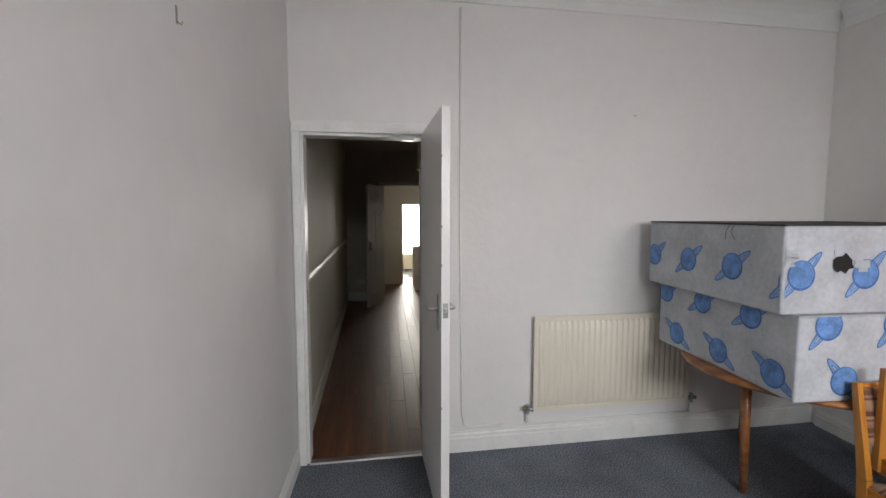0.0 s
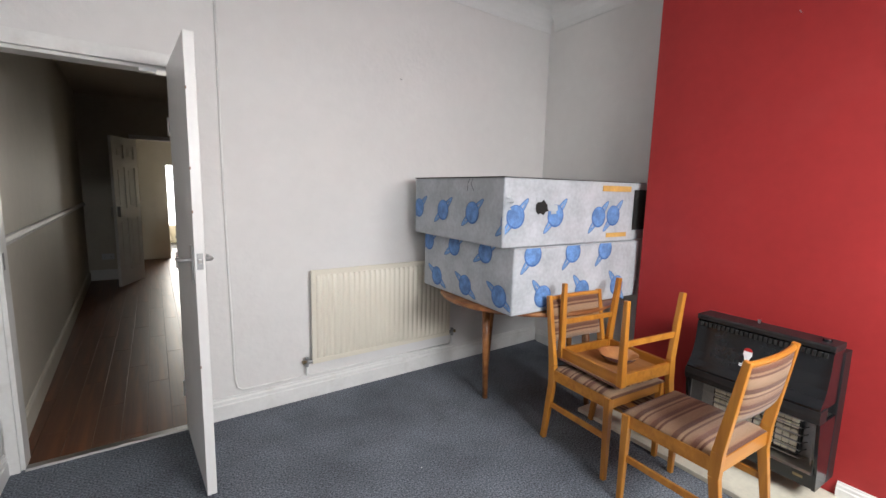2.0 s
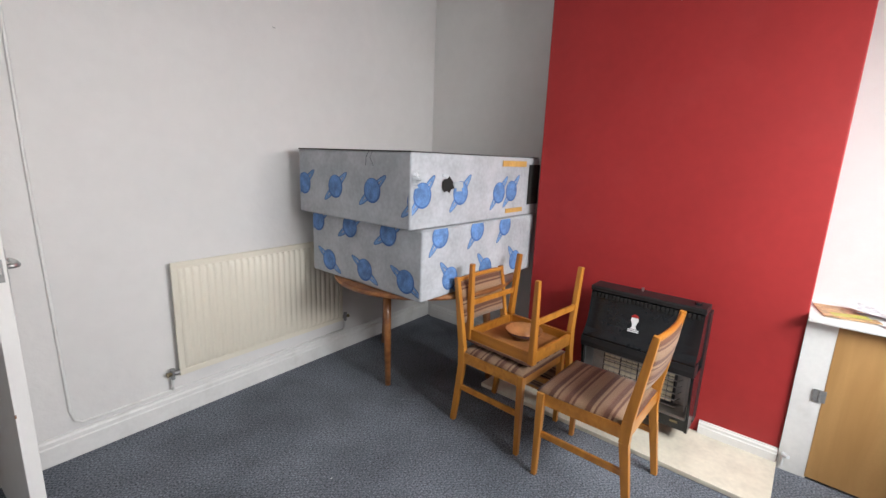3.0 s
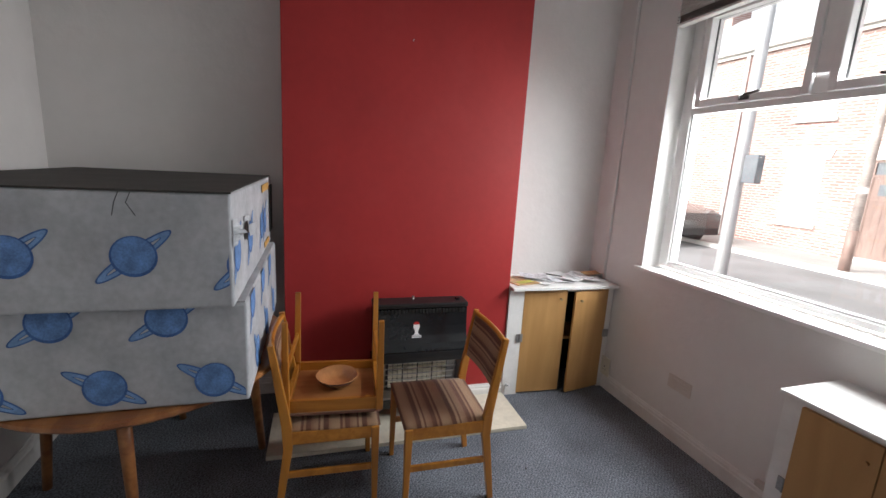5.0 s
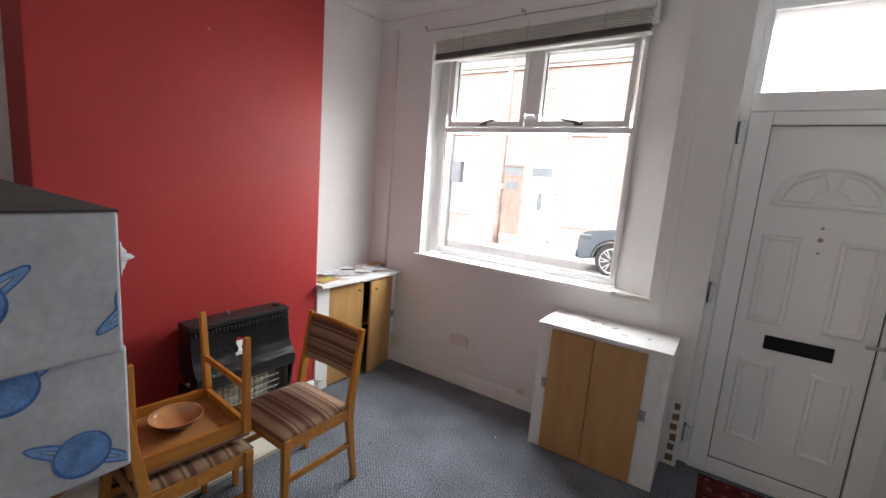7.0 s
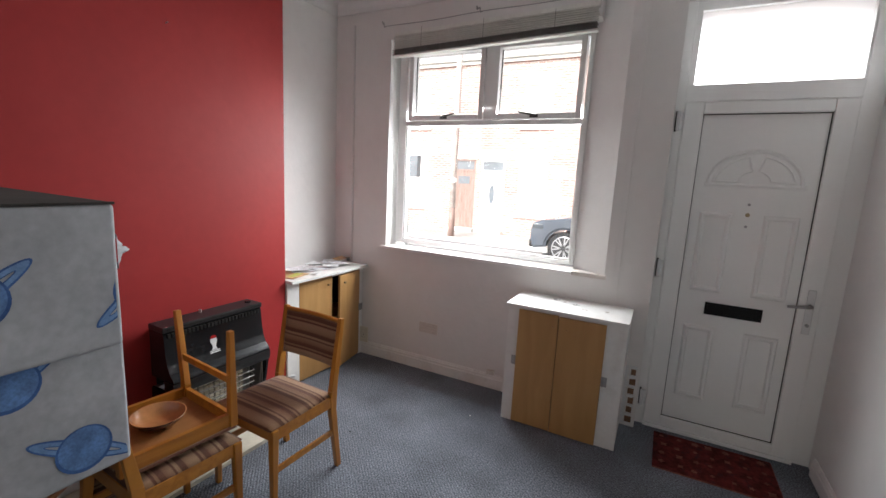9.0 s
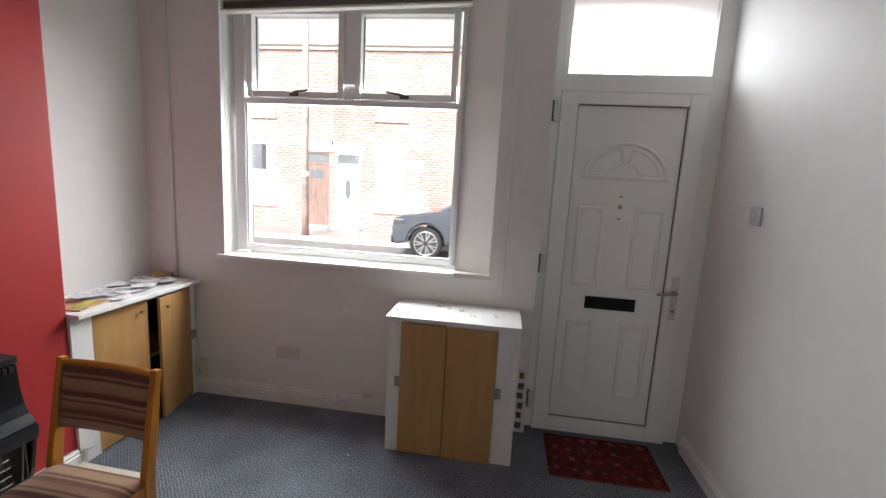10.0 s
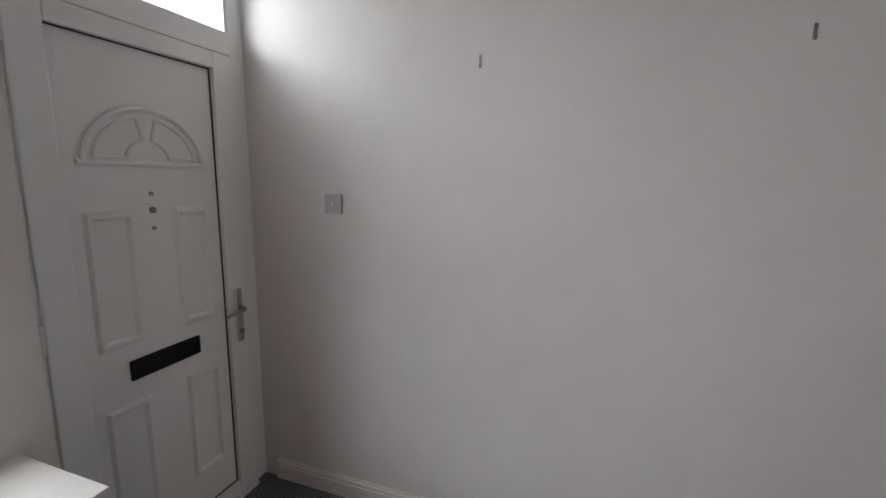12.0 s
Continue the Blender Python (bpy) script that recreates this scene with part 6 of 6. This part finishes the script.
def house(x0, flip, fill, white, wide=(1.37, 2.23)):
    """A brick terraced house 4.3 m wide: door and window below, one window above."""
    ob = thing("terraced_house", (x0 + 2.15, FY - 2, GZ), "red brick two-storey terraced house with white lintels", "house", "opposite terrace")
    W = 4.3
    dx = (0.1, 0.9) if not flip else (W - 0.9, W - 0.1)
    wx = wide if not flip else (W - wide[1], W - wide[0])
    ux = wx
    a, b = sorted((dx, wx))
    bm = bmesh.new()
    top = 5.3
    # the brick front, built round its openings
    for r in ((0, a[0], GZ, 2.25), (a[1], b[0], GZ, 2.25), (b[1], W, GZ, 2.25)):
        cuboid(bm, x0 + r[0], x0 + r[1], FY - 0.25, FY, r[2], r[3])
    cuboid(bm, x0 + wx[0], x0 + wx[1], FY - 0.25, FY, GZ, 0.62)
    part("wall", bm, M_BRICK, ob, "red brick front")
    bm = bmesh.new()
    cuboid(bm, x0, x0 + W, FY - 0.25, FY, 2.25, 3.3)
    cuboid(bm, x0, x0 + ux[0], FY - 0.25, FY, 3.3, 4.55)
    cuboid(bm, x0 + ux[1], x0 + W, FY - 0.25, FY, 3.3, 4.55)
    cuboid(bm, x0, x0 + W, FY - 0.25, FY, 4.55, top)
    part("upper_wall", bm, M_BRICK, ob)
    # black sheet stands for the unlit rooms behind the front
    part("inside", block(x0 + 0.1, x0 + W - 0.1, FY - 0.6, FY - 0.4, GZ, top), M_DARK, ob)
    part("eaves", block(x0, x0 + W, FY + 0.001, FY + 0.09, top - 0.13, top, 0.01), M_STONE, ob, "brick and stone eaves course")
    gut = part("gutter", bar([(x0, FY + 0.15, top + 0.02), (x0 + W, FY + 0.15, top + 0.02)], 0.055, 8), M_STONE, ob)
    bm = prism(bmesh.new(), [(FY + 0.16, top + 0.03), (FY - 3.6, top + 2.3), (FY - 7.2, top + 0.03)], lambda u, v, d: (d, u, v), x0, x0 + W)
    rf = part("roof", bm, M_SLATE, ob, "grey slate roof")
    part("chimney", block(x0 + W - 0.5, x0 + W - 0.02, FY - 4.1, FY - 3.2, top + 1.7, top + 3.2, 0.02), M_BRICK, rf)
    street_door(ob, x0 + dx[0], x0 + dx[1], M_STREETGLASS, white)
    street_window(ob, x0 + wx[0], x0 + wx[1], 0.62, 2.25, fill)
    street_window(ob, x0 + ux[0], x0 + ux[1], 3.3, 4.55, fill)
    xp = x0 + (W - 0.12 if not flip else 0.12)
    part("downpipe", bar([(xp, FY + 0.06, GZ + 0.15), (xp, FY + 0.06, top)], 0.045, 8), M_UPVC, ob, "white downpipe")
    return ob


# two doors stand side by side at x 6.33: a white one and a brown one
house(6.33 - 4.3, True, M_YELLOWBLIND, True)
house(6.33, False, M_NET, False, (1.9, 2.78))
house(6.33 + 4.3, True, M_NET, True)
house(2.03 - 4.3, False, M_NET, True)
house(-2.27 - 4.3, True, M_NET, False)
house(6.33 + 8.6, False, M_NET, True)
house(-6.57 - 4.3, False, M_NET, True)

pole = thing("telegraph_pole", (6.38, -9.0, GZ + 0.1), "telegraph pole, shaft paled for glare, dark at the foot", "pole")
part("shaft", bar([(6.38, -9.0, GZ + 0.101), (6.38, -9.0, 7.5)], [0.09, 0.075], 12), M_POLE, pole, smooth=True)
# lower pole keeps its dark tone; the glare is only in the shaft's colour
part("foot", bar([(6.38, -9.0, GZ + 0.1015), (6.38, -9.0, GZ + 0.95)], [0.097, 0.094], 12), M_WOODDOOR, pole, "dark lower pole, outside the paled glare", smooth=True)
part("sign_band", disc((6.38, -9.0, 1.5), (0, 0, 1), 0.09, 0.12, 12), M_PAPER, pole)
post = thing("street_lamp", (4.2, -2.9, GZ + 0.1), "grey steel street lamp column with a sign box", "street lamp")
part("column", bar([(4.2, -2.9, GZ + 0.101), (4.2, -2.9, 0.7), (4.2, -2.9, 5.5)], [0.085, 0.07, 0.05], 12), M_GREYPOLE, post, smooth=True)
part("sign_box", block(3.97, 4.12, -2.95, -2.85, 1.6, 1.9, 0.01), M_STREETGLASS, post)
sign = thing("sign_post", (3.35, -9.3, GZ + 0.1), "small white sign on a slim white post", "sign")
part("post", bar([(3.4, -9.3, GZ + 0.101), (3.4, -9.3, 1.9)], 0.03, 8), M_UPVC, sign)
part("sign_plate", block(3.23, 3.57, -9.27, -9.25, 1.75, 2.05, 0.005), M_UPVC, sign)


def car(name, at, turn, paint, label):
    """A parked sport utility car, 4.6 m long, drawn out from its side outline."""
    ob = thing(name, at, label, "car")
    L, W, r = 4.6, 1.86, 0.365
    m = pose(*at, 0, 0, turn)

    def put(pn, bm, mat, parent=ob, lab="", smooth=False):
        bm.transform(m)
        return part(pn, bm, mat, parent, lab, smooth)

    def arch(cx):
        return [(cx + 0.42 * math.cos(t), r + 0.42 * math.sin(t)) for t in (math.pi * (1 - k / 10) for k in range(11))]
    low = [(-2.28, 0.45), (-2.25, 0.3)] + arch(-1.38) + arch(1.38) + [(2.08, 0.3), (2.16, 0.48), (2.17, 0.72), (2.1, 0.9), (1.9, 0.97), (1.2, 1.08), (0.9, 1.1), (-2.05, 1.12), (-2.27, 1.05), (-2.3, 0.75)]
    bm = prism(bmesh.new(), low, lambda u, v, d: (u, d, v), -W / 2, W / 2)
    bmesh.ops.bevel(bm, geom=[e for e in bm.edges if abs(e.verts[0].co.y - e.verts[1].co.y) < 1e-5], offset=0.05, segments=3, affect="EDGES")
    body = put("body", bm, paint, smooth=False)
    cab = [(-2.2, 1.1), (-1.8, 1.56), (-1.4, 1.67), (-0.5, 1.72), (0.2, 1.64), (1.15, 1.1)]
    bm = prism(bmesh.new(), cab, lambda u, v, d: (u, d * (1 - 0.16 * (v - 1.1)), v), -W / 2 + 0.06, W / 2 - 0.06)
    bmesh.ops.bevel(bm, geom=list(bm.edges), offset=0.04, segments=2, affect="EDGES")
    put("cabin", bm, paint)
    for s in (-1, 1):
        y = s * (W / 2 - 0.055)
        for pts in ([(-1.9, 1.16), (-1.62, 1.48), (-1.2, 1.55), (-1.15, 1.14)], [(-1.08, 1.14), (-1.12, 1.57), (-0.2, 1.62), (-0.15, 1.14)], [(-0.08, 1.14), (-0.12, 1.62), (0.25, 1.6), (0.95, 1.14)]):
            bm = prism(bmesh.new(), pts, lambda u, v, d: (u, s * (abs(y) * (1 - 0.16 * (v - 1.1)) + d), v), -0.002, 0.008)
            put("side_window", bm, M_CARGLASS)
        put("door_handle", block(-0.4, -0.2, s * (W / 2) - 0.004 if s > 0 else s * (W / 2) - 0.02, s * (W / 2) + 0.02 if s > 0 else s * (W / 2) + 0.004, 0.93, 0.965, 0.005), paint, body)
        put("sill", block(-0.9, 0.9, s * (W / 2) - 0.02, s * (W / 2) + 0.02, 0.27, 0.42, 0.01), M_TYRE, body, "black plastic sill")
        for x in (-1.38, 1.38):
            bm = bmesh.new()
            y0 = s * (W / 2 - 0.24)
            y1 = s * (W / 2 - 0.01)
            tube(bm, [(x, y0, r), (x, y0 + 0.2 * (y1 - y0), r), (x, y1 - 0.15 * (y1 - y0), r), (x, y1, r)], [0.33, r, r, 0.335], 28)
            wheel = put("wheel", bm, M_TYRE, lab="black tyre", smooth=False)
            put("rim", tube(bmesh.new(), [(x, y1 - s * 0.02, r), (x, y1 + s * 0.002, r)], [0.265, 0.255], 28), M_HOLLOW, wheel, "dark wheel hollow")
            bm = bmesh.new()
            for k in range(7):
                t = 2 * math.pi * k / 7
                for o in (-0.16, 0.16):
                    beam(bm, (x + 0.05 * math.cos(t), y1 + s * 0.006, r + 0.05 * math.sin(t)), (x + 0.255 * math.cos(t + o), y1 + s * 0.006, r + 0.255 * math.sin(t + o)), (0.03, 0.012), (0.024, 0.012), 0, up=(0, 1, 0))
            put("spoke", bm, M_RIM, wheel, "bright alloy spokes")
            ringpts = [(x + 0.262 * math.cos(t), y1 + s * 0.004, r + 0.262 * math.sin(t)) for t in (2 * math.pi * k / 28 for k in range(29))]
            put("rim_edge", bar(ringpts, 0.012, 6), M_RIM, wheel)
        put("rear_lamp", block(-2.31, -2.1, s * (W / 2 - 0.16) if s > 0 else s * (W / 2 + 0.004), s * (W / 2 + 0.004) if s > 0 else s * (W / 2 - 0.16), 0.96, 1.03, 0.01), M_REARLAMP, body, "dark red rear lamp")
        put("headlamp", block(1.86, 2.13, s * (W / 2 - 0.2) if s > 0 else s * (W / 2 + 0.004), s * (W / 2 + 0.004) if s > 0 else s * (W / 2 - 0.2), 0.76, 0.88, 0.02), M_CARGLASS, body, "dark clear headlamp")
        put("roof_rail", bar([(-1.5, s * 0.68, 1.7), (0.1, s * 0.68, 1.74)], 0.018, 6), M_STEEL, body)
    put("rear_window", prism(bmesh.new(), [(-2.165, 1.16), (-1.83, 1.54), (-1.845, 1.55), (-2.18, 1.17)], lambda u, v, d: (u, d, v), -0.62, 0.62), M_CARGLASS, body)
    put("number_plate", block(-2.325, -2.3, -0.26, 0.26, 0.62, 0.73, 0.002), M_PAPER, body)
    put("bumper", block(-2.34, -2.2, -0.85, 0.85, 0.35, 0.55, 0.03), M_TYRE, body)
    put("bumper", block(2.05, 2.2, -0.85, 0.85, 0.32, 0.5, 0.03), M_TYRE, body)
    return ob


car("parked_car", (1.35, -8.23, GZ), 0, M_CAR, "silver grey sport utility car parked in the street")
car("parked_car", (11.6, -8.2, GZ), 180, M_DARKCAR, "dark car parked further along the street")

# ---- hall floor planks ----
plank_w, plank_l = 0.125, 1.1
shared = mesh_of(block(0, plank_w - 0.002, 0, plank_l - 0.002, -0.009, 0.0, 0.001), M_PLANK)
for i in range(17):
    off = (0.0, 0.46, 0.83, 0.22, 0.65)[i % 5]
    for j in range(-1, 9):
        y = YB - 0.035 + j * plank_l - off + plank_l * 0.5
        x = -0.45 + i * plank_w
        if y > 10.5 or x > 1.7:
            continue
        y0 = max(y, YB - 0.035)
        if y0 > y:
            if y + plank_l - y0 < 0.05:
                continue
            me = mesh_of(block(0, plank_w - 0.002, 0, y + plank_l - y0 - 0.002, -0.009, 0.0, 0.001), M_PLANK)
        else:
            me = shared
        ob = new("plank", me)
        ob.location = (x, y0, -0.0005)
        ob.parent = hall
